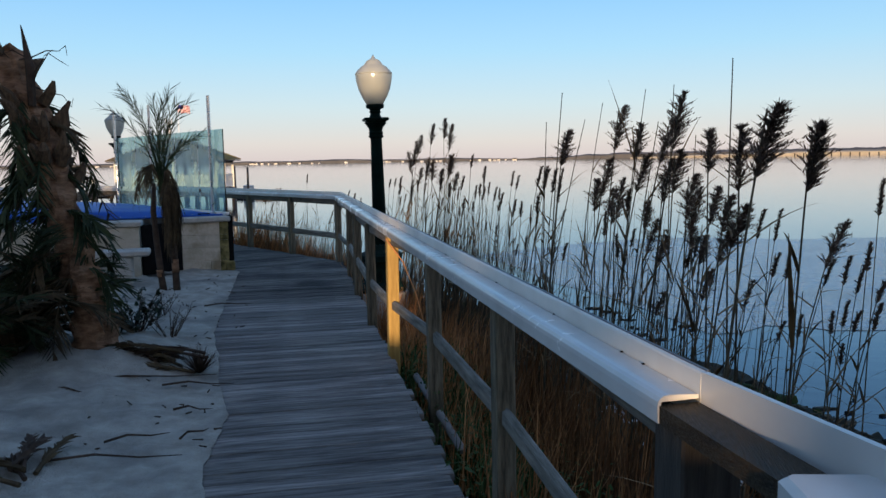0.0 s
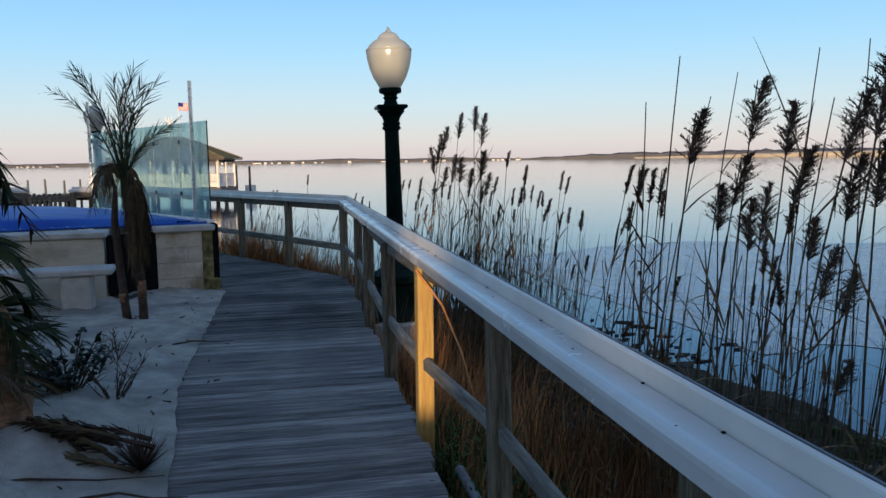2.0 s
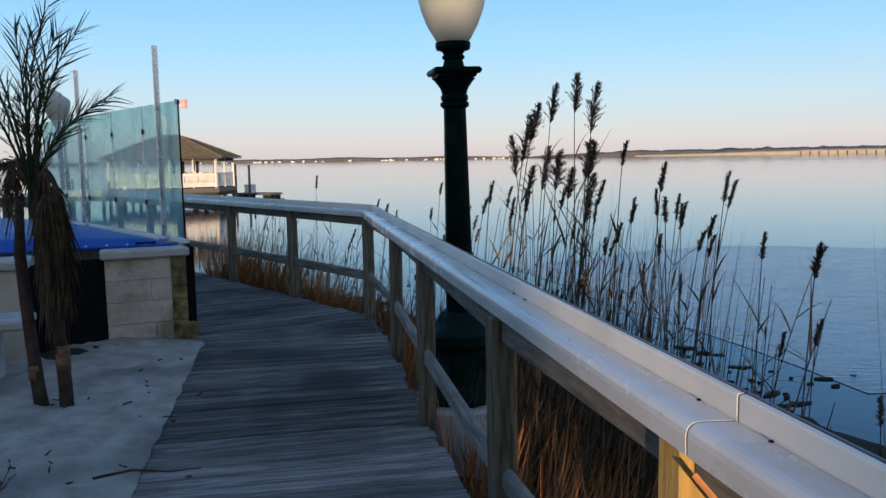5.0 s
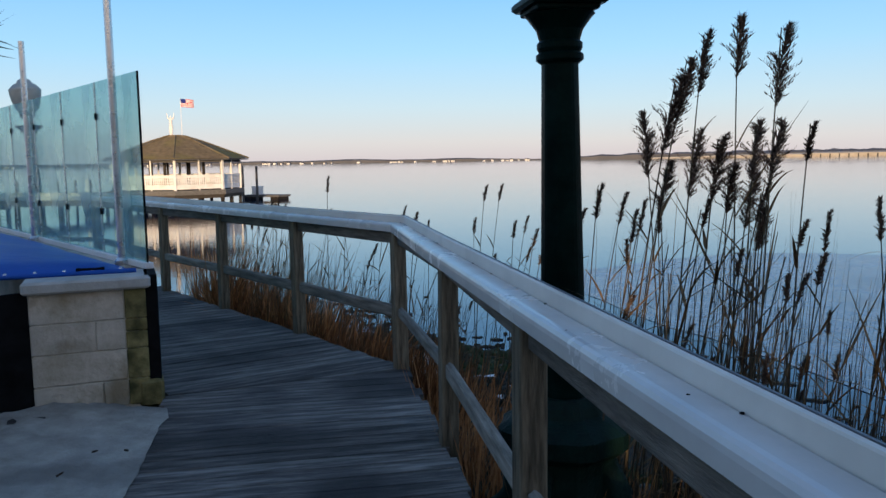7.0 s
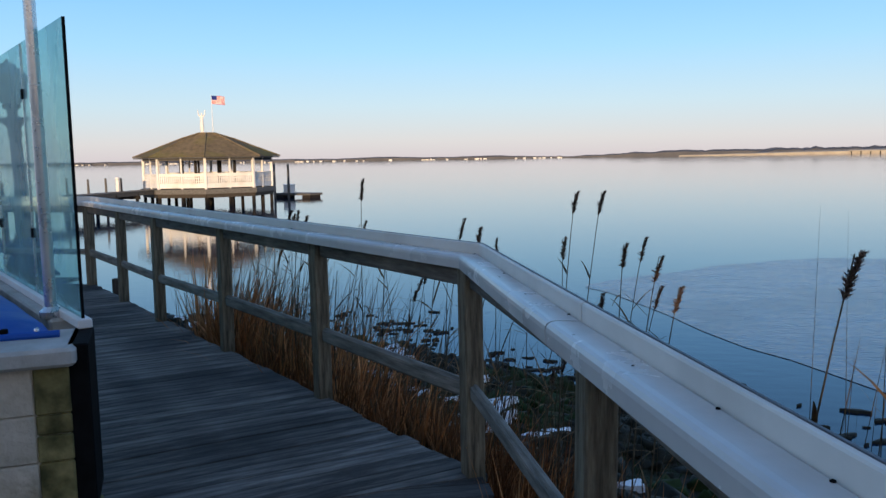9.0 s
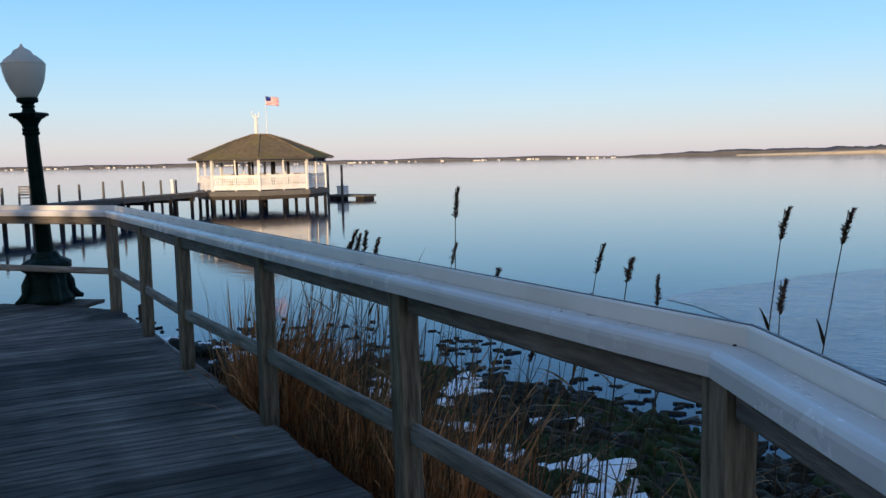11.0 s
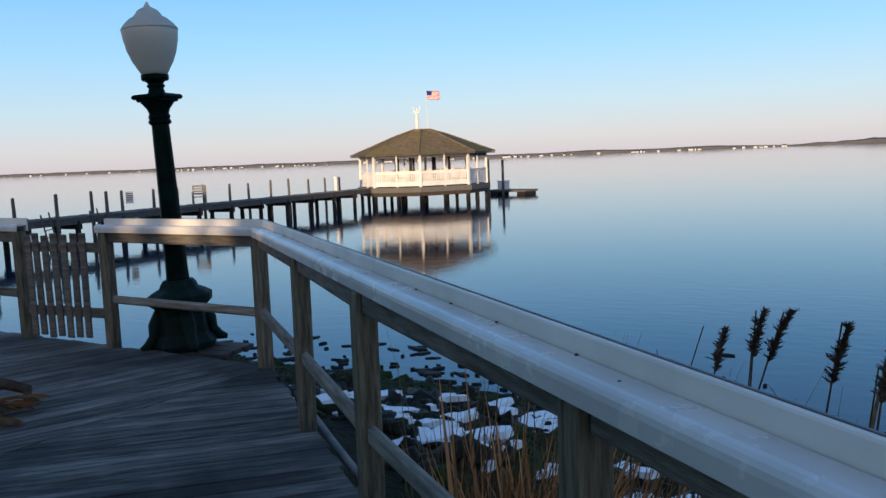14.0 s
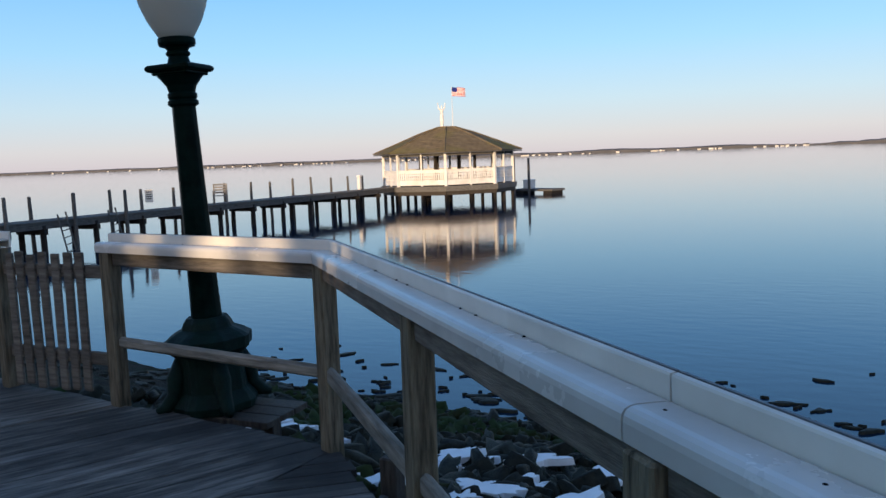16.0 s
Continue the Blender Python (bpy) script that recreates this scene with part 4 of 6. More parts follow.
def old_palm():
    ob = thing("old_palm", pose(-2.12, 5.42, 0.05), "leaning cut palm trunk with ragged bark", "palm tree")
    s = Shape()
    n, m = 90, 26
    vs = []
    for i in range(n + 1):
        q = i / n
        c = Vector((-0.06 * q - 0.62 * q * q ** 0.4, 0.10 * q, 2.45 * q))
        r = 0.140 * (1 - 0.22 * q) + 0.06 * max(0, 1 - q * 7) + 0.05 * max(0, q - 0.62)
        for k in range(m):
            a = 2 * math.pi * k / m
            jag = 0.020 * math.sin(q * 74 + 1.1 * math.sin(a * 3 + q * 5)) + 0.032 * noise.noise((math.cos(a) * 2, math.sin(a) * 2, q * 9)) * (0.4 + 1.4 * q)
            rr = r + jag
            z = c.z + (0.10 * noise.noise((a, q * 3, 1)) if i == n else 0)
            vs.append((c.x + rr * math.cos(a), c.y + rr * math.sin(a), z))
    fs = [(i * m + k, i * m + (k + 1) % m, (i + 1) * m + (k + 1) % m, (i + 1) * m + k) for i in range(n) for k in range(m)] + [tuple(range(n * m, n * m + m))]
    s.add(vs, fs)
    part("trunk", s, bark, ob)
    rs = random.Random(8)
    for i in range(36):
        q = rs.uniform(0.55, 1.0)
        c = Vector((-0.06 * q - 0.62 * q ** 1.4, 0.10 * q, 2.45 * q))
        a = rs.uniform(0, 6.283)
        dirv = Vector((math.cos(a), math.sin(a), 0))
        b = c + dirv * 0.13
        st = Shape().tube([b, b + dirv * 0.07 + Vector((0, 0, 0.10)), b + dirv * rs.uniform(0.06, 0.16) + Vector((0, 0, rs.uniform(0.13, 0.24)))], [0.05, 0.04, 0.012], 6)
        part("leaf_base", st, fibre, ob)
    part("spike", Shape().tube([(-0.42, 0.0, 2.0), (-0.40, -0.02, 2.3), (-0.47, 0.0, 2.62)], [0.03, 0.035, 0.004], 7), twig_mat, ob, "dark pointed leaf spear")
    for i in range(10):
        a = rs.uniform(0, 6.283)
        z = rs.uniform(1.5, 2.4)
        pts = [Vector((-0.45, 0.05, z))]
        for k in range(4):
            pts.append(pts[-1] + Vector((math.cos(a + k * 0.4) * 0.13, math.sin(a) * 0.10, rs.uniform(-0.12, 0.12))))
        part("strand", Shape().tube(pts, [0.006, 0.005, 0.004, 0.003, 0.002], 4), twig_mat, ob)
    for i in range(34):
        q = rs.uniform(0.25, 0.85)
        c = Vector((-0.06 * q - 0.62 * q ** 1.4, 0.10 * q, 2.45 * q))
        a = rs.uniform(60, 300) if i > 6 else rs.uniform(-50, 50)
        L = rs.uniform(0.45, 0.95) if i > 6 else rs.uniform(0.35, 0.5)
        f = frond(L, rs.uniform(0.5, 1.1), 0.26, 22, up=rs.uniform(0.0, 0.5), spread=0.7, seed=100 + i, dead=True)
        part("frond", f, frond_green if rs.random() < 0.6 else frond_dry, ob, m=pose(c.x, c.y, c.z, 0, rs.uniform(-5, 35), a))
    return ob


old_palm()


def palmetto(name, x, y, seed, n, L, label):
    rs = random.Random(seed)
    ob = thing(name, pose(x, y, 0.03), label, "palm shrub")
    for i in range(n):
        f = frond(L * rs.uniform(0.6, 1.1), rs.uniform(0.3, 0.9), 0.34, 24, up=rs.uniform(0.5, 1.5), spread=0.8, seed=seed * 30 + i)
        part("frond", f, frond_green if rs.random() < 0.75 else frond_dry, ob, m=pose(rs.uniform(-0.1, 0.1), rs.uniform(-0.1, 0.1), rs.uniform(0, 0.3), 0, 0, rs.uniform(0, 360)))
    part("crown", Shape().tube([(0, 0, -0.1), (0, 0, 0.4)], [0.12, 0.09], 9), fibre, ob)
    return ob


palmetto("palmetto", -2.80, 5.22, 3, 26, 1.1, "dark drooping palmetto clump behind the trunk")
palmetto("palmetto", -2.98, 4.75, 9, 22, 0.95, "dark drooping palmetto clump behind the trunk")
palmetto("palmetto", -2.95, 5.6, 11, 22, 1.1, "dark drooping palmetto clump behind the trunk")
palmetto("palmetto", -3.15, 5.0, 6, 24, 1.3, "dark drooping palmetto clump behind the trunk")


def leafy_shrub():
    ob = thing("shrub", pose(-2.28, 6.28, 0.02), "low shrub with dark leathery leaves", "shrub")
    rs = random.Random(12)
    st, lf = Shape(), Shape()
    for i in range(26):
        a, L = rs.uniform(0, 6.283), rs.uniform(0.2, 0.46)
        tip = Vector((math.cos(a) * L * 0.75, math.sin(a) * L * 0.75, L * rs.uniform(0.6, 1.1)))
        st.tube([(0, 0, -0.05), tip * 0.5 + Vector((0, 0, 0.03)), tip], [0.008, 0.006, 0.003], 5)
        for k in range(13):
            b = tip * rs.uniform(0.45, 1.0) + Vector((rs.uniform(-.03, .03), rs.uniform(-.03, .03), rs.uniform(-.02, .03)))
            t = Vector((rs.uniform(-1, 1), rs.uniform(-1, 1), rs.uniform(-0.4, 0.9))).normalized() * rs.uniform(0.05, 0.085)
            lf.blade(b, b + t, 0.045, 0.01, segs=4)
    tagged(part("stem", st, twig_mat, ob), kind="stuff")
    tagged(part("leaf", lf, dark_leaf, ob), kind="stuff")


leafy_shrub()


def twig_shrub(x, y, seed, h=0.34, n=16, label="bare twiggy seedling in the sand"):
    ob = thing("twig_shrub", pose(x, y, 0.02), label, "shrub")
    rs = random.Random(seed)
    st, lf = Shape(), Shape()
    for i in range(n):
        a, L = rs.uniform(0, 6.283), h * rs.uniform(0.5, 1.1)
        p = [Vector((0, 0, -0.03))]
        for k in range(4):
            p.append(p[-1] + Vector((math.cos(a) * L * 0.17 + rs.uniform(-.02, .02), math.sin(a) * L * 0.17 + rs.uniform(-.02, .02), L * 0.25)))
        st.tube(p, [0.006, 0.005, 0.004, 0.003, 0.0015], 4)
        for k in range(7):
            b = p[rs.randint(2, 4)]
            t = Vector((rs.uniform(-1, 1), rs.uniform(-1, 1), rs.uniform(0.2, 1))).normalized() * rs.uniform(0.02, 0.07)
            st.tube([b, b + t], [0.0028, 0.001], 4)
            lf.blade(b + t, b + t * 1.4, 0.012)
    tagged(part("twig", st, twig_mat, ob), kind="stuff")
    tagged(part("bud", lf, twig_mat, ob), kind="stuff")


twig_shrub(-1.93, 6.22, 1)
twig_shrub(-2.5, 7.2, 2, 0.22, 9)
twig_shrub(-1.35, 2.9, 3, 0.16, 9)
twig_shrub(-3.0, 6.7, 7, 0.5, 10)

pipe = tagged(part("conduit_pipe", Shape().tube([(*(C1 + (C2 - C1) * 0.60 + nB * 0.13), -0.10), (*(C1 + (C2 - C1) * 0.80 + nB * 0.12), -0.09), (*(C1 + (C2 - C1) * 0.93 + nB * 0.12), -0.08)], [0.024] * 3, 10), grey_wood, smooth=True), "grey plastic conduit along the edge of the deck", "pipe")
pipe2 = tagged(part("conduit_pipe", Shape().tube([(0.42, 5.65, -0.10), (0.72, 4.85, -0.11), (0.98, 4.15, -0.12)], [0.026] * 3, 10), grey_wood, smooth=True), "grey plastic conduit along the edge of the deck", "pipe")
stub = thing("stub_post", pose(*(C1 + (C2 - C1) * 0.93 + nB * 0.17), 0), "short cut-off dark timber post beside the deck", "post")
part("shaft", Shape().box((-0.045, -0.045, -1.0), (0.045, 0.045, 0.12), bevel=0.008), wet_wood, stub)
fallen = thing("fallen_fronds", pose(-1.55, 5.32, 0.03, 0, 0, 155), "heap of brown dead palm fronds lying on sand", "dead fronds")
rs5 = random.Random(15)
for i in range(11):
    f = frond(rs5.uniform(0.6, 1.05), 0.12, 0.18, 20, up=0.12, spread=0.35, seed=200 + i, dead=True)
    part("frond", f, twig_mat if i % 2 else frond_dry, fallen, m=pose(rs5.uniform(-0.5, 0.0), rs5.uniform(-0.1, 0.1), 0.02 + 0.012 * i, rs5.uniform(-20, 20), 0, rs5.uniform(-16, 16)))
tuft = Shape()
for i in range(160):
    a = rs5.uniform(0, 6.283)
    tuft.blade((-0.48, 0, 0.0), (-0.48 + 0.16 * math.cos(a), 0.13 * math.sin(a), rs5.uniform(0.04, 0.2)), 0.012)
part("tuft", tuft, twig_mat, fallen, "dark frayed tuft")
near_heap = thing("fallen_fronds", pose(-1.02, 3.02, 0.03, 0, 0, 140), "dark dead palm fronds lying on sand", "dead fronds")
for i in range(7):
    part("frond", frond(rs5.uniform(0.3, 0.55), 0.15, 0.16, 16, up=0.22, spread=0.4, seed=260 + i, dead=True), twig_mat if i % 2 else frond_dry, near_heap, m=pose(rs5.uniform(-0.1, 0.1), rs5.uniform(-0.1, 0.1), 0.02 + 0.01 * i, rs5.uniform(-20, 20), 0, rs5.uniform(-60, 60)))
dry_heap = thing("dry_frond_heap", pose(-8.85, 15.38, 0.0, 0, 0, 20), "reddish dry palm frond lying on the deck", "dead fronds")
for i in range(7):
    part("frond", frond(rs5.uniform(0.40, 0.6), 0.12, 0.16, 16, up=0.14, spread=0.35, seed=240 + i, dead=True), frond_dry if i % 2 else rust_grass, dry_heap, m=pose(rs5.uniform(-0.1, 0.1), rs5.uniform(-0.1, 0.05), 0.02 + 0.01 * i, rs5.uniform(-20, 20), 0, rs5.uniform(-25, 25)))
part("stem", Shape().tube([(-0.2, 0.28, 0.10), (0.15, 0.30, 0.14), (0.34, 0.27, 0.11), (0.36, 0.22, 0.03)], [0.035, 0.04, 0.035, 0.02], 8), twig_mat, dry_heap, "dark curved woody stem")
stick_specs = [(-1.9, 4.75, 1.0, 15), (-1.2, 4.72, 0.5, 8), (-0.95, 3.6, 0.35, 30), (-1.1, 3.3, 0.7, 12), (-0.55, 3.7, 0.2, 60), (-2.0, 4.55, 0.5, -10), (-0.85, 4.2, 0.25, 5), (-2.3, 7.7, 0.5, 20)]
for i, (x, y, L, a) in enumerate(stick_specs):
    ob = tagged(part("stick", Shape().tube([(0, 0, 0.02), (L * 0.35, 0.03, 0.035), (L * 0.7, -0.02, 0.03), (L, 0.02, 0.02)], [0.008, 0.007, 0.005, 0.002], 6), twig_mat, m=pose(x, y, 0.03, 0, 0, a)), "dark dry stick lying on sand", "stick", "sticks on sand")
rs6 = random.Random(21)
deb = Shape()
for i in range(260):
    x, y = rs6.uniform(-3.4, 0.4), rs6.uniform(2.2, 10.3)
    if x > left_x(y) + 0.3:
        continue
    a, L = rs6.uniform(0, 6.283), rs6.uniform(0.015, 0.06)
    z = 0.045
    deb.tube([(x, y, z), (x + L * math.cos(a), y + L * math.sin(a), z + 0.012)], [0.006, 0.004], 4)
tagged(part("debris", deb, twig_mat), "scattered dark twig bits on the sand", "debris", kind="stuff")


# ---- gazebo ----
def gazebo():
    GX, GY, z0 = -38.6, 77.7, -0.83
    ob = thing("gazebo", pose(GX, GY, z0, 0, 0, -62.5 - 2), "white octagonal gazebo with a brown shingled roof on piles", "gazebo")

    def ring(r, k):
        a = math.radians(45 * k)
        return Vector((r * math.cos(a), r * math.sin(a), 0))
    part("floor", Shape().prism([tuple(ring(6.1, k))[:2] for k in range(8)], -0.42, 0.0), pier_wood, ob)
    roof = [(6.65, 2.83), (4.6, 3.62), (2.4, 4.48), (0.75, 5.00)]
    for k in range(8):
        steps = []
        for (r0, h0), (r1, h1) in zip(roof, roof[1:]):
            for j in range(7):
                steps += [(r0 + (r1 - r0) * j / 7, h0 + (h1 - h0) * j / 7 + up) for up in (0, 0.03)]
        steps.append(roof[-1])
        tile = Shape().add([ring(r, k + e) + Vector((0, 0, h)) for r, h in steps for e in (0, 1)],
                           [(2 * i, 2 * i + 1, 2 * i + 3, 2 * i + 2) for i in range(len(steps) - 1)])
        part("roof_panel", tile, shingle_mat, ob, "brown moss-tinged shingles" if k == 0 else "")
    part("roof_top", Shape().prism([tuple(ring(0.8, k))[:2] for k in range(8)], 4.98, 5.08), shingle_mat, ob)
    part("soffit", Shape().prism([tuple(ring(6.6, k))[:2] for k in range(8)], 2.70, 2.80), pier_wood, ob)
    for k in range(8):
        part("hip_cap", Shape().tube([ring(r, k) + Vector((0, 0, h + 0.03)) for r, h in roof], [0.07] * 4, 5), shingle_mat, ob)
    post = Shape().box((-0.11, -0.11, 0), (0.11, 0.11, 2.75), bevel=0.01).mesh("post", white_paint)
    inner = Shape().box((-0.10, -0.10, 0), (0.10, 0.10, 2.75), bevel=0.01).mesh("inner_post", wet_wood)
    for k in range(8):
        c = ring(5.75, k)
        part("post", post, None, ob, m=pose(c.x, c.y, 0, 0, 0, 45 * k))
        c = ring(2.6, k + 0.5)
        part("inner_post", inner, None, ob, m=pose(c.x, c.y, 0, 0, 0, 45 * k))
        a, b = ring(5.75, k), ring(5.75, k + 1)
        d = b - a
        ang = math.degrees(math.atan2(d.y, d.x))
        hd = part("header", Shape().box((0, -0.06, 2.50), (d.length, 0.06, 2.75)), pier_wood, ob, m=pose(a.x, a.y, 0, 0, 0, ang))
        if k == 5:
            continue
        pn = Shape()
        L = d.length
        pn.box((0.1, -0.03, 0.10), (L - 0.1, 0.03, 0.52)).box((0.1, -0.06, 1.28), (L - 0.1, 0.06, 1.38)).box((0.1, -0.03, 1.12), (L - 0.1, 0.03, 1.28))
        cnt = 22
        for i in range(cnt + 1):
            x = 0.1 + (L - 0.2) * i / cnt
            pn.box((x - 0.055, -0.02, 0.5), (x + 0.055, 0.02, 1.14))
        for z in (0.68, 0.95):
            pn.box((0.1, -0.021, z - 0.035), (L - 0.1, 0.021, z + 0.035))
        part("rail_panel", pn, white_paint, ob, "white pierced railing panel", m=pose(a.x, a.y, 0, 0, 0, ang))
        if k not in (5,):
            part("mid_post", post, None, ob, m=pose(*((a + b) / 2)[:2], 0, 0, 0, ang) @ Matrix.Diagonal((0.6, 0.6, 1, 1)))
        bench_ = Shape().box((0.5, 0.35, 0.40), (L - 0.5, 0.75, 0.46))
        part("bench_seat", bench_, wet_wood, ob, m=pose(a.x, a.y, 0, 0, 0, ang))
    pile = Shape().tube([(0, 0, -3.2), (0, 0, -1.2), (0, 0, -0.35)], [0.17, 0.15, 0.15], 9).mesh("pile", pile_mat)
    for k in range(8):
        for r in (5.7, 3.0):
            c = ring(r, k)
            part("pile", pile, None, ob, m=pose(c.x, c.y, 0))
        c = (ring(5.7, k) + ring(5.7, k + 1)) / 2
        part("pile", pile, None, ob, m=pose(c.x, c.y, 0))
        d = ring(5.8, k + 1) - ring(5.8, k)
        a = ring(5.8, k)
        part("girder", Shape().box((0, -0.1, -0.75), (d.length, 0.1, -0.40)), wet_wood, ob, m=pose(a.x, a.y, 0, 0, 0, math.degrees(math.atan2(d.y, d.x))))
    return ob


gazebo()

statue = Shape().lathe([(0.26, 0), (0.26, 0.06), (0.20, 0.10), (0.25, 0.5), (0.23, 0.9), (0.16, 1.05), (0.22, 1.25), (0.14, 1.4), (0.05, 1.43), (0.10, 1.5), (0.10, 1.62), (0.03, 1.7)], 12)
statue.tube([(-0.12, 0, 1.35), (-0.38, 0, 1.5), (-0.46, 0, 1.9)], [0.09, 0.075, 0.05], 6).tube([(0.12, 0, 1.35), (0.38, 0, 1.55), (0.42, 0, 1.9)], [0.09, 0.075, 0.05], 6)
tagged(part("statue", statue, white_paint, m=pose(-38.75, 77.2, 4.20, 0, 0, 25) @ Matrix.Diagonal((0.72, 0.72, 1.1, 1))), "small white statue on the gazebo roof", "statue")

flag = thing("flag", pose(-38.05, 77.9, 4.2), "small striped red and white flag on a thin pole", "flag")
part("pole", Shape().tube([(0, 0, 0), (0, 0, 3.5)], [0.03, 0.02], 8), white_paint, flag)
fd = Vector((0.86, 0.5, 0)).normalized()


def cloth(z0, z1, x0, x1, off):
    s = Shape()
    vs = []
    for i in range(11):
        x = x0 + (x1 - x0) * i / 10
        w = 0.10 * math.sin(x * 5.5) * min(1, x * 2)
        q = fd * x + Vector((-fd.y, fd.x, 0)) * (w + off)
        sag = -0.10 * x
        vs += [(q.x, q.y, z0 + sag), (q.x, q.y, z1 + sag)]
    s.add(vs, [(2 * i, 2 * i + 2, 2 * i + 3, 2 * i + 1) for i in range(10)])
    return s


for i in range(13):
    h = 0.76 / 13
    part("stripe", cloth(3.46 - (i + 1) * h, 3.46 - i * h, 0.02, 1.2, 0), flag_red if i % 2 == 0 else flag_white, flag)
part("canton", cloth(3.46 - 0.39, 3.46, 0.02, 0.48, 0.012), flag_blue, flag)
part("canton", cloth(3.46 - 0.39, 3.46, 0.02, 0.48, -0.012), flag_blue, flag)


# ---- pier ----
PX, PZ = -41.9, -0.85
pier = thing("pier", pose(PX, 0, PZ), "long grey timber pier on dark piles", "pier")
plank = Shape().box((-1.0, -0.115, -0.06), (1.0, 0.115, 0.0)).mesh("plank", pier_wood)
for i in range(210):
    part("plank", plank, None, pier, m=pose(rnd(-0.02, 0.02), 21.5 + i * 0.245, rnd(-0.008, 0.008)))
for x in (-0.9, 0.9):
    part("stringer", Shape().box((x - 0.05, 21.3, -0.38), (x + 0.05, 73, -0.062)), pier_wood, pier)
pile_m = Shape().tube([(0, 0, -3.0), (0, 0, -1.2), (0, 0, -0.2)], [0.16, 0.15, 0.14], 9).mesh("pile", pile_mat)
tall_m = Shape().tube([(0, 0, -3.0), (0, 0, 0), (0, 0, 1.15), (0, 0, 1.2)], [0.12, 0.10, 0.085, 0.05], 9).mesh("mooring_pile", pier_wood)
for i in range(16):
    y = 24 + i * 3.05
    for x in (-0.85, 0.85):
        part("pile", pile_m, None, pier, m=pose(x, y, 0, rnd(-1, 1), rnd(-1, 1)))
    part("crossbeam", Shape().box((-1.1, -0.1, -0.66), (1.1, 0.1, -0.38)), pile_mat, pier, m=pose(0, y, 0))
for i in range(20):
    part("mooring_pile", tall_m, None, pier, m=pose(-1.12, 26 + i * 2.35 + rnd(-0.2, 0.2), rnd(-0.15, 0.1), rnd(-1, 1), rnd(-1, 1)))
for y in (37.2, 40.9, 44.1):
    part("mooring_pile", tall_m, None, pier, m=pose(1.12, y, 0.1, rnd(-1, 1), rnd(-1, 1)))


def ladder(y):
    ob = thing("pier_ladder", pose(PX + 1.15, y, PZ, 0, -12, 90), "timber ladder leaning down from the pier", "ladder", "pier ladders")
    for x in (-0.24, 0.24):
        part("stile", Shape().box((x - 0.035, -0.03, -1.9), (x + 0.035, 0.03, 0.35), bevel=0.008), pier_wood, ob)
    for k in range(5):
        part("rung", Shape().tube([(-0.24, 0, -1.6 + 0.36 * k), (0.24, 0, -1.6 + 0.36 * k)], [0.025, 0.025], 6), pier_wood, ob)


ladder(40.2)
ladder(43.2)


def pier_chair():
    ob = thing("wooden_armchair", pose(-42.1, 52.7, PZ, 0, 0, 40), "oversized grey slatted wooden armchair on the pier", "chair")
    for x in (-0.40, 0.40):
        for y in (-0.34, 0.36):
            part("leg", Shape().box((x - 0.045, y - 0.045, 0), (x + 0.045, y + 0.045, 0.74 if y < 0 else 1.25), bevel=0.006), grey_wood, ob)
        part("arm", Shape().box((x - 0.07, -0.44, 0.74), (x + 0.07, 0.42, 0.79), bevel=0.008), grey_wood, ob)
    for k in range(5):
        part("seat_slat", Shape().box((-0.40, -0.38 + 0.155 * k, 0.46), (0.40, -0.25 + 0.155 * k, 0.50), bevel=0.005), grey_wood, ob)
    for k in range(4):
        part("back_slat", Shape().box((-0.42, 0.33, 0.62 + 0.17 * k), (0.42, 0.37, 0.73 + 0.17 * k), bevel=0.005), grey_wood, ob)


pier_chair()
for y, x in ((37.3, -42.95), (47.6, -42.95)):
    sg = thing("notice_board", pose(x + 0.1, y, PZ + 0.2, 0, 0, 35), "small white notice fixed to a mooring pile", "sign", "pier notices")
    part("board", Shape().box((-0.22, -0.02, 0.2), (0.22, 0.02, 0.95), bevel=0.006), white_paint, sg)
    for k in range(4):
        part("text_bar", Shape().box((-0.16, -0.026, 0.78 - 0.13 * k), (0.16, -0.021, 0.83 - 0.13 * k)), wet_wood, sg)
lifebuoy = thing("service_post", pose(-42.7, 69.6, PZ), "small white service post on the pier", "post")
part("body", Shape().box((-0.14, -0.14, 0), (0.14, 0.14, 1.0), bevel=0.03).box((-0.18, -0.18, 1.0), (0.18, 0.18, 1.2), bevel=0.05), white_paint, lifebuoy)

dockf = thing("floating_dock", pose(-37.0, 91.0, WATER, 0, 0, -16), "grey low floating dock behind the gazebo", "dock")
part("deck", Shape().box((-0.4, -1.1, 0.28), (4.6, 1.1, 0.50), bevel=0.04), pier_wood, dockf)
for x in (0.4, 3.9):
    part("float", Shape().box((x - 0.5, -1.0, -0.3), (x + 0.5, 1.0, 0.28), bevel=0.05), pile_mat, dockf)
for x, h in ((0.0, 3.7), (1.9, 3.6)):
    part("pile", Shape().tube([(x, -1.28, -2), (x, -1.28, h)], [0.15, 0.13], 10), pier_wood, dockf)
locker = thing("dock_locker", pose(-36.1, 90.75, WATER + 0.50, 0, 0, -16), "white locker box standing on the floating dock", "locker")
part("body", Shape().box((-0.5, -0.4, 0), (0.5, 0.4, 0.8), bevel=0.04), white_paint, locker)
part("lid", Shape().box((-0.54, -0.44, 0.8), (0.54, 0.44, 0.92), bevel=0.04), white_paint, locker)


# ---- reeds ----
TIPS = {}


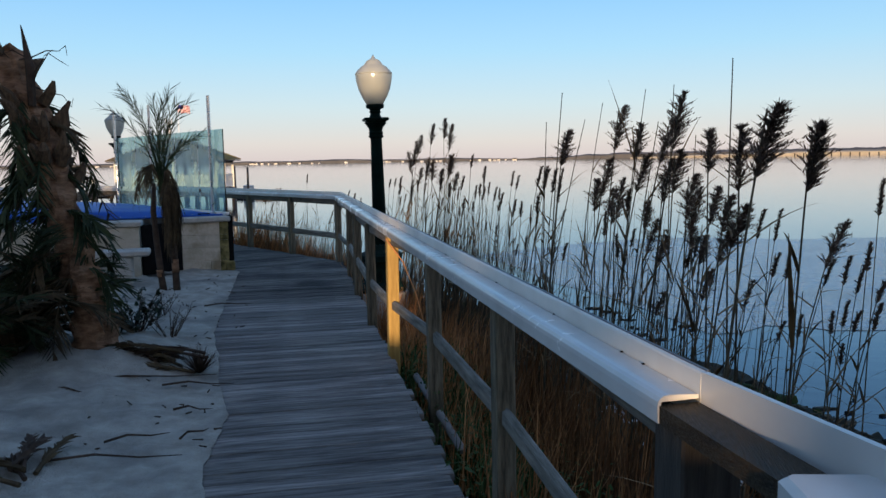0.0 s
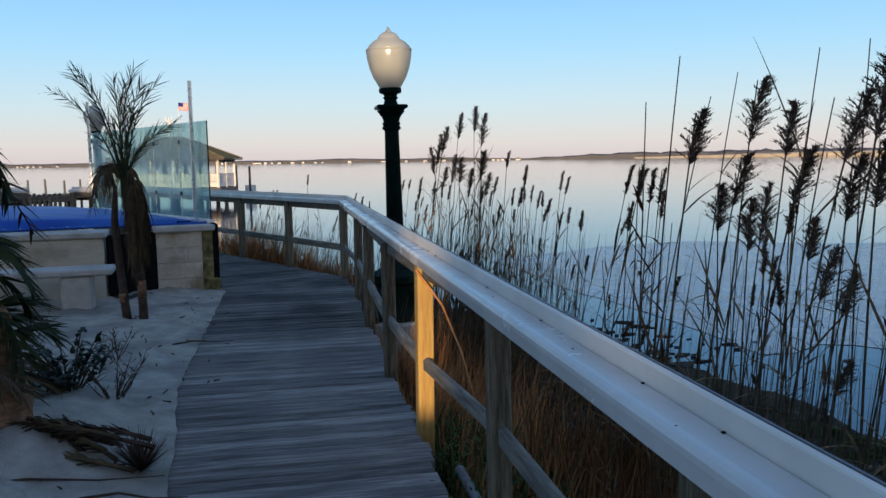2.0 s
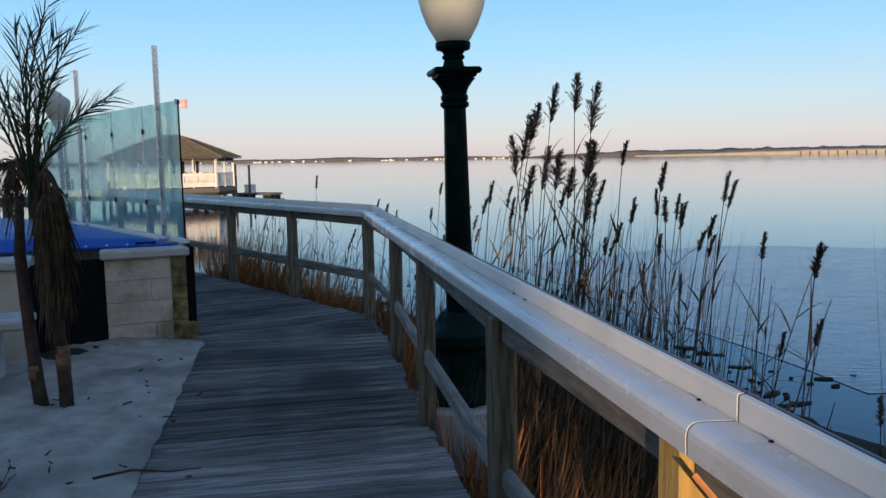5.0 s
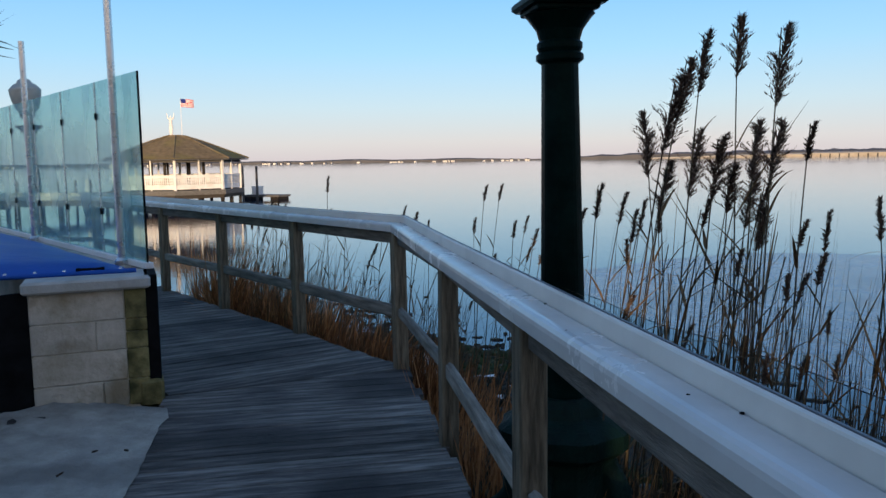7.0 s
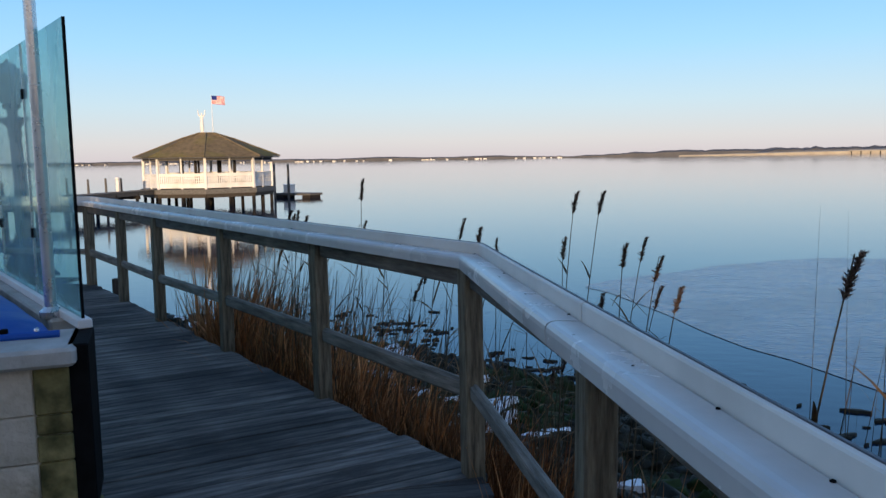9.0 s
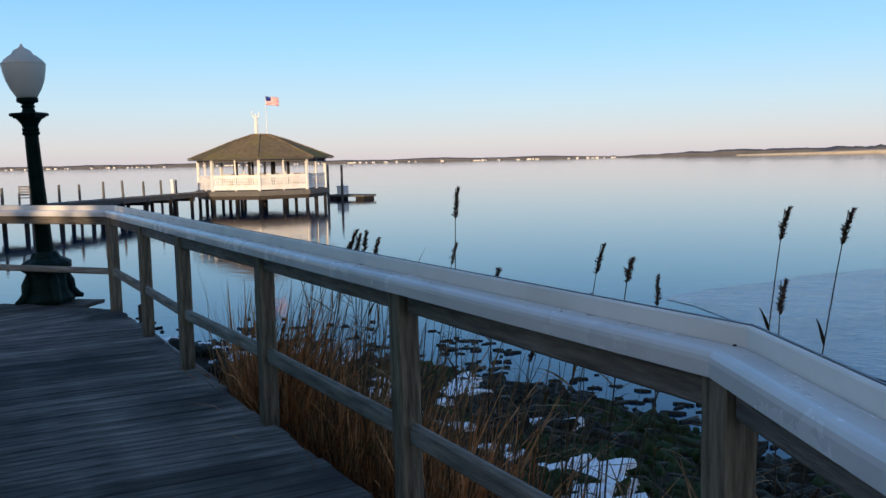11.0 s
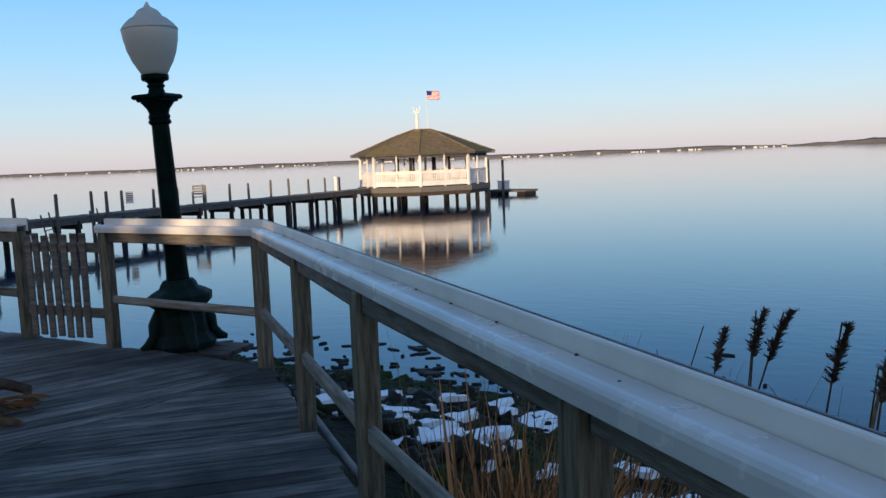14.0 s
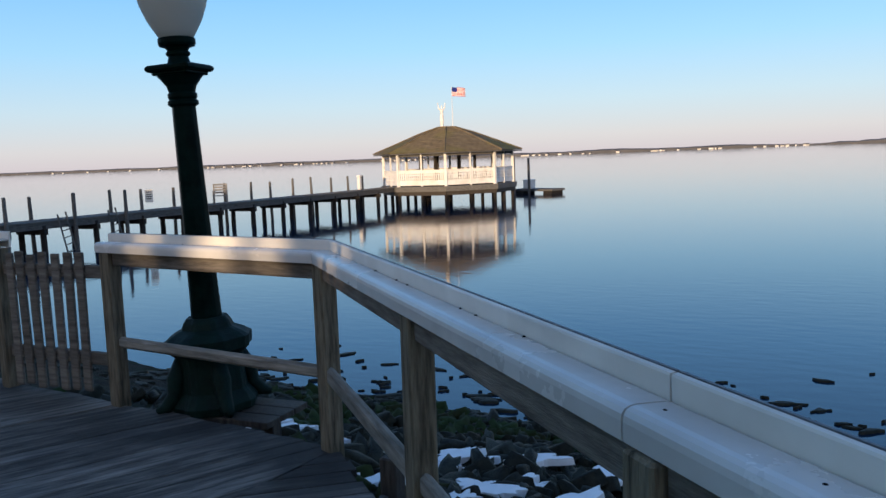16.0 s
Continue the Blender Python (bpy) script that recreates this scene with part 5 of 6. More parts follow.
def reed_template(seed, h, plume, tall_leaf=4, bent=0.1):
    rs = random.Random(seed)
    ob = thing("reed", pose(60, -60 + seed, 0), "dry common reed with a dark feathery plume" if plume else "bare dry reed stalk", "reed", "reeds beside the railing")
    a = rs.uniform(-0.6, 0.6)
    lean = Vector((math.cos(a), math.sin(a), 0)) * bent * h

    def at(q):
        return lean * q * q + Vector((0, 0, h * q))
    TIPS[ob.name] = at(1.0)
    part("stalk", Shape().tube([at(q / 8) for q in range(9)], [0.0075 - 0.0048 * q / 8 for q in range(9)], 5), reed_stalk, ob)
    for k in range(tall_leaf):
        q = rs.uniform(0.25, 0.85)
        b = at(q)
        aa, L = rs.uniform(0, 6.283), rs.uniform(0.16, 0.44)
        up = rs.uniform(0.3, 1.6)
        s = Shape()
        s.blade(b, b + Vector((math.cos(aa) * L, math.sin(aa) * L, L * up)), rs.uniform(0.012, 0.022), L * rs.uniform(0.1, 0.7), segs=5)
        part("leaf", s, reed_leaf, ob)
    if plume:
        s = Shape()
        pl = plume
        slim = 0.36 if plume < 0.251 else 1.0
        for k in range(78):
            q = (k + rs.random()) / 78
            b = at(1 - pl / h * (1 - q)) + Vector((0.10 * pl * q * q, 0, 0))
            ang = rs.gauss(0, 0.75) if rs.random() < 0.72 else rs.uniform(0, 6.283)
            out = Vector((math.cos(ang), math.sin(ang), 0))
            L = slim * pl * (0.07 + 0.47 * (1 - q) ** 0.8 * min(1, 0.35 + 3.2 * q)) * rs.uniform(0.6, 1.15)
            steer = out * rs.uniform(0.30, 0.62) + Vector((0, 0, rs.uniform(0.75, 1.0)))
            for j in range(13):
                f = j / 12
                p0 = b + steer * L * f + out * 0.14 * L * f * f - Vector((0, 0, 0.26 * L * f * f))
                hair = (steer.normalized() * 0.85 + Vector((rs.uniform(-1, 1), rs.uniform(-1, 1), rs.uniform(-0.4, 0.5))) * 0.55) * rs.uniform(0.020, 0.042) * (1.2 - 0.5 * f) * (0.55 + 0.45 * slim)
                s.blade(p0, p0 + hair, 0.0125, 0.003, side=Vector((rs.uniform(-1, 1), rs.uniform(-1, 1), 0.2)), segs=1)
            s.blade(b, b + steer * L, 0.005, 0.2 * L, side=Vector((rs.uniform(-1, 1), rs.uniform(-1, 1), 0)), segs=2)
        part("plume", s, plume_mat, ob, "dark brown feathery seed plume")
    return ob


random.seed(31)
plumed = [reed_template(i + 1, 2.9, (0.34, 0.27, 0.31, 0.36, 0.26, 0.31, 0.28, 0.33)[i], 3 + i % 3, 0.03 + 0.018 * (i % 4)) for i in range(8)]
slender = [reed_template(10 + i, 2.9, (0.235, 0.20, 0.25, 0.22)[i], 5 + i % 3, 0.03 + 0.02 * i) for i in range(4)]
bare = [reed_template(20 + i, 2.5, 0, 8, 0.04 + 0.03 * i) for i in range(4)]


def plant(kind, x, y, top, lean=4):
    """A reed whose tip stands at height top."""
    z = shore_z(x, y) - 0.05
    k = (top - z) / (2.5 if kind in bare else 2.9)
    wide = min(1.15, 0.7 + 0.4 * k) * (rnd(0.95, 1.25) if kind in plumed and y < 7 else rnd(0.7, 1.0))
    m = pose(x, y, z, rnd(-lean, lean), rnd(-lean, lean), random.gauss(10, 38)) @ Matrix.Diagonal((wide, wide, k, 1))
    tip = m @ TIPS[kind.name]
    m.translation += Vector((x - tip.x, y - tip.y, top - tip.z))
    made = copy_thing(kind, Matrix.Identity(4))
    made.matrix_basis = m


# tips of the tall plumes, stand by stand
STAND_NEAR = [(1.98, 6.05, 1.95), (2.34, 5.23, 1.98), (2.12, 5.9, 1.81), (1.57, 5.36, 1.75), (2.34, 4.15, 1.7), (2.29, 5.4, 1.83), (2.14, 5.7, 1.58), (2.3, 5.2, 1.6), (2.36, 5.0, 1.44), (2.44, 5.2, 1.35),
              (2.47, 4.7, 1.37), (2.5, 4.5, 1.33), (2.14, 5.6, 1.24), (2.18, 5.4, 1.12), (1.88, 5.9, 1.55), (1.8, 6.1, 1.39), (1.93, 5.9, 1.32), (1.99, 5.8, 1.4), (2.24, 5.3, 1.02), (2.37, 5.0, 1.18),
              (2.43, 4.9, 1.06), (2.54, 4.6, 1.16), (2.47, 4.9, 0.84), (2.22, 5.3, 0.63), (2.26, 5.4, 1.54), (2.41, 3.7, 1.7), (2.4, 3.6, 1.33), (2.23, 2.37, 1.72), (2.38, 2.41, 1.66), (3.03, 4.2, 1.2)]
STAND_LAMP = [(-0.45, 9.95, 1.67), (-0.34, 9.8, 1.8), (-0.29, 9.85, 1.88), (-0.18, 10.15, 2.03), (-0.03, 10.2, 2.1), (-0.15, 9.9, 1.56), (0.06, 10.2, 1.63), (0.08, 9.9, 1.62), (0.09, 9.9, 2.01),
              (-0.23, 10.0, 1.59), (-0.34, 10.1, 1.46), (-0.07, 10.1, 1.44), (0.05, 10.0, 1.26), (0.09, 10.4, 1.39)]
STAND_LOW = [(-0.64, 10.25, 1.36), (-0.51, 10.4, 1.31), (-0.39, 10.75, 1.26), (0.32, 10.3, 1.63), (0.54, 9.8, 1.48), (0.62, 9.6, 1.28), (0.68, 9.8, 1.22), (0.79, 9.4, 1.16), (0.91, 9.6, 1.42), (0.97, 9.7, 1.36),
             (0.38, 10.2, 1.23), (0.98, 8.9, 1.1), (1.09, 8.3, 1.11), (-0.11, 10.4, 1.3), (0.17, 10.5, 1.35), (-0.72, 10.6, 1.22), (1.13, 8.4, 0.73), (0.24, 10.0, 0.97), (1.02, 8.6, 0.62), (0.75, 9.5, 1.06),
             (1.4, 6.35, 1.5), (1.42, 6.3, 1.48), (1.53, 6.37, 1.48), (1.52, 6.2, 1.36), (1.34, 6.3, 1.29), (1.36, 6.5, 1.5), (1.48, 6.4, 1.48)]
STAND_BEND = [(-3.28, 14.24, 1.34), (-3.45, 14.85, 0.97), (-2.5, 14.33, 1.03), (-2.34, 14.15, 0.98), (-2.2, 14.05, 0.9), (-4.01, 14.55, 1.08), (-3.88, 14.4, 1.09), (-3.79, 14.35, 1.05), (-4.1, 14.82, 1.03),
              (-4.2, 14.9, 0.95), (-2.97, 13.83, 0.96), (-1.44, 13.59, 1.26), (-1.3, 13.3, 0.95), (-1.18, 13.2, 1.0), (-1.1, 13.1, 0.9), (-1.63, 14.0, 1.24), (-1.69, 13.6, 0.96), (-1.12, 12.6, 0.8), (-1.02, 12.6, 0.8)]
BARE_TIPS = [(1.55, 5.8, 2.06), (1.85, 5.9, 1.98), (2.13, 5.5, 2.04), (2.31, 5.4, 2.06), (2.5, 4.38, 2.11), (1.72, 5.9, 1.86), (2.43, 5.2, 1.71), (2.23, 5.6, 1.82), (1.42, 6.2, 1.86)]
STAND_EDGE = [(2.88, 4.6, 1.0), (2.77, 4.8, 1.23), (2.92, 5.0, 1.22), (3.22, 4.3, 1.08), (3.34, 4.5, 1.42), (3.18, 4.5, 0.98), (3.32, 4.7, 0.91), (3.13, 4.4, 0.49), (2.98, 4.7, 0.6), (3.25, 4.2, 0.76)]
random.seed(33)
for kinds, tips in ((plumed, STAND_NEAR), (plumed, STAND_LAMP), (slender, STAND_LOW), (slender, STAND_EDGE), (slender, STAND_BEND), (bare, BARE_TIPS)):
    for i, (x, y, top) in enumerate(tips):
        plant(kinds[(i * 3) % len(kinds)], x, y, top, 3)
d_A = (C1 - Vector((2.2, 0.2))).normalized()


def out_of(y_along, d):
    p = Vector((2.22, 0.20)) + d_A * y_along + nA * d
    return p.x, p.y


random.seed(36)
for n, x0, y0, sx, sy, lo, hi in ((32, 1.95, 5.55, 0.25, 0.5, 0.2, 1.35), (14, 2.95, 4.6, 0.2, 0.4, 0.1, 1.1), (16, 2.5, 4.6, 0.2, 0.45, 0.1, 1.2), (56, 0.0, 10.0, 0.30, 0.35, 0.45, 1.4), (30, 0.65, 9.6, 0.25, 0.35, 0.2, 1.1),
                                  (14, 1.1, 8.4, 0.15, 0.4, 0.0, 0.8), (16, 1.42, 6.4, 0.12, 0.3, 0.1, 1.1), (6, 2.35, 2.5, 0.15, 0.3, 0.2, 1.0)):
    for i in range(n):
        plant(random.choice(bare if random.random() < 0.72 else slender), random.gauss(x0, sx), random.gauss(y0, sy), rnd(lo, hi), 6)
for i in range(60):
    k, d = rnd(0.02, 0.60), rnd(0.35, 1.2)
    p = C1 + (C2 - C1) * k + nB * d
    plant(random.choice(bare if random.random() < 0.7 else slender), p.x, p.y, rnd(0.15, 0.9), 10)
for o in plumed + slender + bare:
    for c in list(o.children):
        bpy.data.objects.remove(c)
    bpy.data.objects.remove(o)


def thicket(name, n, place, hmin, hmax, mat, label, seed, width=0.012, lean=0.25, sag=0.2):
    rs = random.Random(seed)
    s = Shape()
    for i in range(n):
        x, y = place(rs)
        z = shore_z(x, y) - 0.03
        h = rs.uniform(hmin, hmax)
        a = rs.uniform(0, 6.283)
        le = lean * h * rs.uniform(0.2, 1.2)
        s.blade((x, y, z), (x + le * math.cos(a) + 0.16 * h * nB.x, y + le * math.sin(a) + 0.16 * h * nB.y, z + h), width * rs.uniform(0.6, 1.3), sag * h * rs.random(), segs=4,
                side=Vector((math.cos(a + 1.4), math.sin(a + 1.4), 0)))
    return tagged(part(name, s, mat), label, "vegetation", kind="stuff")


def near_a(lo, hi, d0, d1):
    return lambda rs: out_of(rs.uniform(lo, hi), d0 + (d1 - d0) * rs.random() ** 1.3)


def near_b(k0, k1, d0, d1):
    d0, d1 = d0 + 0.12, d1 + 0.12

    def f(rs):
        p = C1 + (C2 - C1) * rs.uniform(k0, k1) + nB * (d0 + (d1 - d0) * rs.random() ** 1.3)
        return p.x, p.y
    return f


thicket("reed_thicket", 190, near_a(4.0, 6.6, 1.0, 2.0), 0.9, 2.2, reed_stalk, "tangle of dry brown reed stalks", 1, 0.010, 0.15, 0.05)
thicket("reed_thicket", 420, near_a(8.6, 11.0, 0.6, 1.9), 0.8, 2.0, reed_stalk, "tangle of dry brown reed stalks", 2, 0.010, 0.15, 0.05)
thicket("dry_grass", 4200, near_a(1.0, 12.3, 0.10, 1.2), 0.25, 0.85, straw, "rusty dry grass along the boardwalk", 3, 0.010, 0.45, 0.3)
thicket("reed_thicket", 90, near_a(9.0, 10.8, 0.9, 2.0), 1.3, 2.2, reed_leaf, "tall dry reed stalks and leaves", 21, 0.009, 0.12, 0.05)
thicket("reed_thicket", 50, near_a(4.2, 6.4, 1.0, 1.9), 1.2, 2.2, reed_leaf, "tall dry reed stalks and leaves", 22, 0.009, 0.14, 0.05)
thicket("rusty_brush", 2600, near_a(-0.5, 6.5, 0.7, 1.5), 0.55, 1.1, rust_grass, "rusty brown dead brush behind the railing", 23, 0.014, 0.35, 0.2)


def ground_leaves():
    rs = random.Random(41)
    lf = Shape()
    for i in range(420):
        x, y = out_of(rs.uniform(1.2, 6.4), 0.04 + 0.7 * rs.random())
        top = rs.uniform(0.15, 0.62)
        z = shore_z(x, y)
        for k in range(12):
            c = Vector((x + rs.gauss(0, 0.07), y + rs.gauss(0, 0.07), z + top * rs.random() ** 0.6))
            t = Vector((rs.uniform(-1, 1), rs.uniform(-1, 1), rs.uniform(-0.3, 0.8))).normalized() * rs.uniform(0.02, 0.045)
            lf.blade(c, c + t, 0.022, 0.004, segs=2)
    return lf


tagged(part("ground_weeds", ground_leaves(), weed_mat), "small-leaved green weeds under the railing", "vegetation", kind="stuff")
thicket("weeds", 1700, near_a(1.0, 7.0, 0.08, 0.8), 0.15, 0.62, weed_mat, "green weeds growing under the railing", 4, 0.026, 0.5, 0.35)
thicket("dry_grass", 1900, near_b(-0.02, 0.66, 0.08, 0.8), 0.25, 0.74, straw, "rusty dry grass along the boardwalk", 5, 0.012, 0.45, 0.4)
thicket("corner_grass", 3800, near_b(0.0, 0.48, 0.03, 0.6), 0.35, 0.74, brown_grass, "dense dark rusty grass at the bend of the boardwalk", 8, 0.012, 0.4, 0.3)
thicket("reed_thicket", 520, near_b(0.0, 0.66, 0.3, 1.3), 0.6, 1.35, reed_stalk, "tangle of dry brown reed stalks", 6, 0.010, 0.3, 0.25)
thicket("reed_thicket", 420, near_b(0.25, 0.68, 0.10, 0.9), 0.8, 1.5, reed_leaf, "dense thin dry reed leaves behind the railing", 17, 0.013, 0.4, 0.25)
thicket("reed_thicket", 300, near_b(0.44, 0.58, 0.04, 0.40), 0.7, 1.35, straw, "bent tan reed leaves at the boardwalk edge", 18, 0.022, 0.6, 0.6)
thicket("reed_thicket", 330, near_b(0.20, 0.63, 0.10, 0.8), 0.5, 1.15, straw, "bent tan reed leaves at the boardwalk edge", 7, 0.018, 0.7, 0.7)

thicket("tall_grass", 620, near_b(0.22, 0.62, 0.14, 0.75), 0.45, 1.05, tan_grass, "upright tan and rusty dry grass behind the railing", 31, 0.014, 0.28, 0.3)
thicket("tall_grass", 150, near_b(0.47, 0.60, 0.14, 0.45), 0.85, 1.35, tan_grass, "clump of broad bent tan grass blades", 32, 0.030, 0.42, 0.7)
thicket("tall_grass", 220, near_b(0.10, 0.50, 0.10, 0.55), 0.5, 1.1, tan_grass, "clump of broad bent tan grass blades", 33, 0.026, 0.6, 0.7)


# ---- snow, seaweed and driftwood on the bank ----
def blob(rs, r, h, n=30):
    s = Shape()
    ph = rs.uniform(0, 9)
    ring = []
    for k in range(n):
        a = 2 * math.pi * k / n
        q = r * (1 + 0.8 * noise.noise((math.cos(a) * 1.4 + ph, math.sin(a) * 1.4, ph)) + 0.45 * noise.noise((math.cos(a) * 4 + ph, math.sin(a) * 4, ph)))
        ring.append((q * math.cos(a) * 1.8, q * math.sin(a) * 0.6))
    vs = [(x, y, -0.05) for x, y in ring] + [(x * 0.96, y * 0.96, h * 0.8) for x, y in ring] + [(x * 0.6, y * 0.6, h) for x, y in ring]
    fs = [(k, (k + 1) % n, n + (k + 1) % n, n + k) for k in range(n)] + [(n + k, n + (k + 1) % n, 2 * n + (k + 1) % n, 2 * n + k) for k in range(n)] + [tuple(range(2 * n, 3 * n))]
    return s.add(vs, fs)


rs7 = random.Random(9)
for i in range(84):
    if i < 62:
        p = C1 + (C2 - C1) * rs7.uniform(0.1, 1.25) + nB * rs7.uniform(0.9, 4.6)
        if i < 24:
            p = Vector((rs7.uniform(-10.5, -6.6), rs7.uniform(17.6, 20.0)))
    else:
        p = Vector(out_of(rs7.uniform(1.5, 8), rs7.uniform(2.6, 5.0)))
    sb = blob(rs7, rs7.choice((0.05, 0.08, 0.1, 0.14, 0.22, 0.3)), 0.012)
    tagged(part("snow_patch", sb, snow_mat, m=pose(p.x, p.y, shore_z(p.x, p.y) + 0.045, rs7.uniform(-2, 2), rs7.uniform(-2, 2), rs7.uniform(0, 90))), "thin white patch of crusted snow on mud", "snow", "snow patches")
wr = Shape()
for i in range(1500):
    if i > 900:
        p = Vector((rs7.uniform(-17, -5), rs7.gauss(23.8, 1.7)))
    elif rs7.random() < 0.6:
        p = C1 + (C2 - C1) * rs7.uniform(-0.1, 1.25) + nB * rs7.gauss(6.2, 1.6)
    else:
        p = Vector(out_of(rs7.uniform(0, 11), rs7.gauss(6.3, 1.5)))
    z = max(shore_z(p.x, p.y), WATER) + 0.01
    r = 0.025 + 0.10 * rs7.random() ** 2
    b = blob(rs7, r, rs7.uniform(0.012, 0.035), 16)
    mm = pose(p.x, p.y, z, 0, 0, rs7.uniform(-25, 60))
    wr.add([mm @ Vector(v) for v in b.v], b.f)
tagged(part("seaweed", wr, weed_wrack, smooth=True), "dark clumps of seaweed along the waterline", "seaweed", kind="stuff")
for i in range(34):
    p = Vector(out_of(rs7.uniform(1.8, 7.5), rs7.uniform(2.1, 4.2)))
    tagged(part("snow_patch", blob(rs7, rs7.uniform(0.06, 0.2), 0.012), snow_mat, m=pose(p.x, p.y, shore_z(p.x, p.y) + 0.06, rs7.uniform(-2, 2), rs7.uniform(-2, 2), rs7.uniform(-10, 30))), "thin white patch of crusted snow on mud", "snow", "snow patches")
SNOW = [(-8.9, 19.2), (-8.6, 18.9), (-8.5, 19.3), (-7.9, 19.6), (-7.8, 19.2), (-10.1, 19.6), (-4.6, 18.0), (-3.7, 16.8), (-3.2, 16.5), (-2.8, 16.4), (-2.5, 17.0), (-7.7, 18.0), (-7.3, 18.3), (-6.6, 18.1), (-6.2, 17.8), (-5.5, 17.5), (-4.2, 17.2), (-3.4, 17.0)]
for x, y in SNOW:
    for k in range(2):
        px_, py_ = x + rs7.uniform(-0.5, 0.5), y + rs7.uniform(-0.25, 0.25)
        tagged(part("snow_patch", blob(rs7, rs7.uniform(0.05, 0.17), 0.012), snow_mat, m=pose(px_, py_, shore_z(px_, py_) + 0.085, rs7.uniform(-2, 2), rs7.uniform(-2, 2), rs7.uniform(10, 70))), "thin white patch of crusted snow on mud", "snow", "snow patches")
clumps = {"moss_clump": (moss_mat, Shape(), "low mossy green clumps on the mud"), "mud_clump": (weed_wrack, Shape(), "dark rotting weed clumps on the mud")}
for i in range(3600):
    if i % 3 == 0:
        p = Vector((rs7.uniform(-13, -6), rs7.uniform(17.6, 23.5)))
    elif i % 3 == 1:
        p = C1 + (C2 - C1) * rs7.uniform(0.05, 1.2) + nB * rs7.uniform(0.7, 7.5)
    else:
        p = Vector(out_of(rs7.uniform(0, 12), rs7.uniform(1.2, 7)))
    b = blob(rs7, 0.03 + 0.11 * rs7.random() ** 1.7, rs7.uniform(0.03, 0.10), 10)
    mm = pose(p.x, p.y, shore_z(p.x, p.y) + 0.01, rs7.uniform(-35, 35), rs7.uniform(-35, 35), rs7.uniform(0, 180))
    key = "moss_clump" if noise.noise((p.x * 0.6, p.y * 0.6, 9)) > 0.05 else "mud_clump"
    clumps[key][1].add([mm @ Vector(v) for v in b.v], b.f)
for key, (mat_c, shape_c, label_c) in clumps.items():
    tagged(part(key, shape_c, mat_c, smooth=True), label_c, "clump", kind="stuff")
mossy = Shape()
for i in range(2600):
    p = C1 + (C2 - C1) * rs7.uniform(0.2, 1.3) + nB * rs7.uniform(0.8, 5.5)
    z = shore_z(p.x, p.y)
    a = rs7.uniform(0, 6.283)
    mossy.blade((p.x, p.y, z - 0.01), (p.x + 0.06 * math.cos(a), p.y + 0.06 * math.sin(a), z + rs7.uniform(0.02, 0.09)), 0.02, segs=2)
tagged(part("moss", mossy, moss_mat), "low green moss and grass on the bank", "vegetation", kind="stuff")
for i in range(26):
    p = Vector(out_of(rs7.uniform(1, 9), rs7.uniform(2.2, 5.2)))
    L = rs7.uniform(0.5, 1.6)
    tagged(part("driftwood", Shape().tube([(0, 0, 0.03), (L * 0.4, 0.05, 0.06), (L, -0.04, 0.03)], [0.04, 0.05, 0.02], 7), twig_mat, m=pose(p.x, p.y, shore_z(p.x, p.y), 0, 0, rs7.uniform(80, 150))), "dark driftwood branch on the bank", "driftwood", "driftwood")
stalk = tagged(part("loose_stalk", Shape().tube([(0, 0, 0), (0.164, -0.14, -0.166), (0.283, -0.26, -0.392), (0.36, -0.34, -0.62)], [0.006, 0.006, 0.005, 0.003], 5), tan_grass, m=pose(0.177, 5.776, 0.964)), "loose tan reed stalk leaning on the railing", "reed")


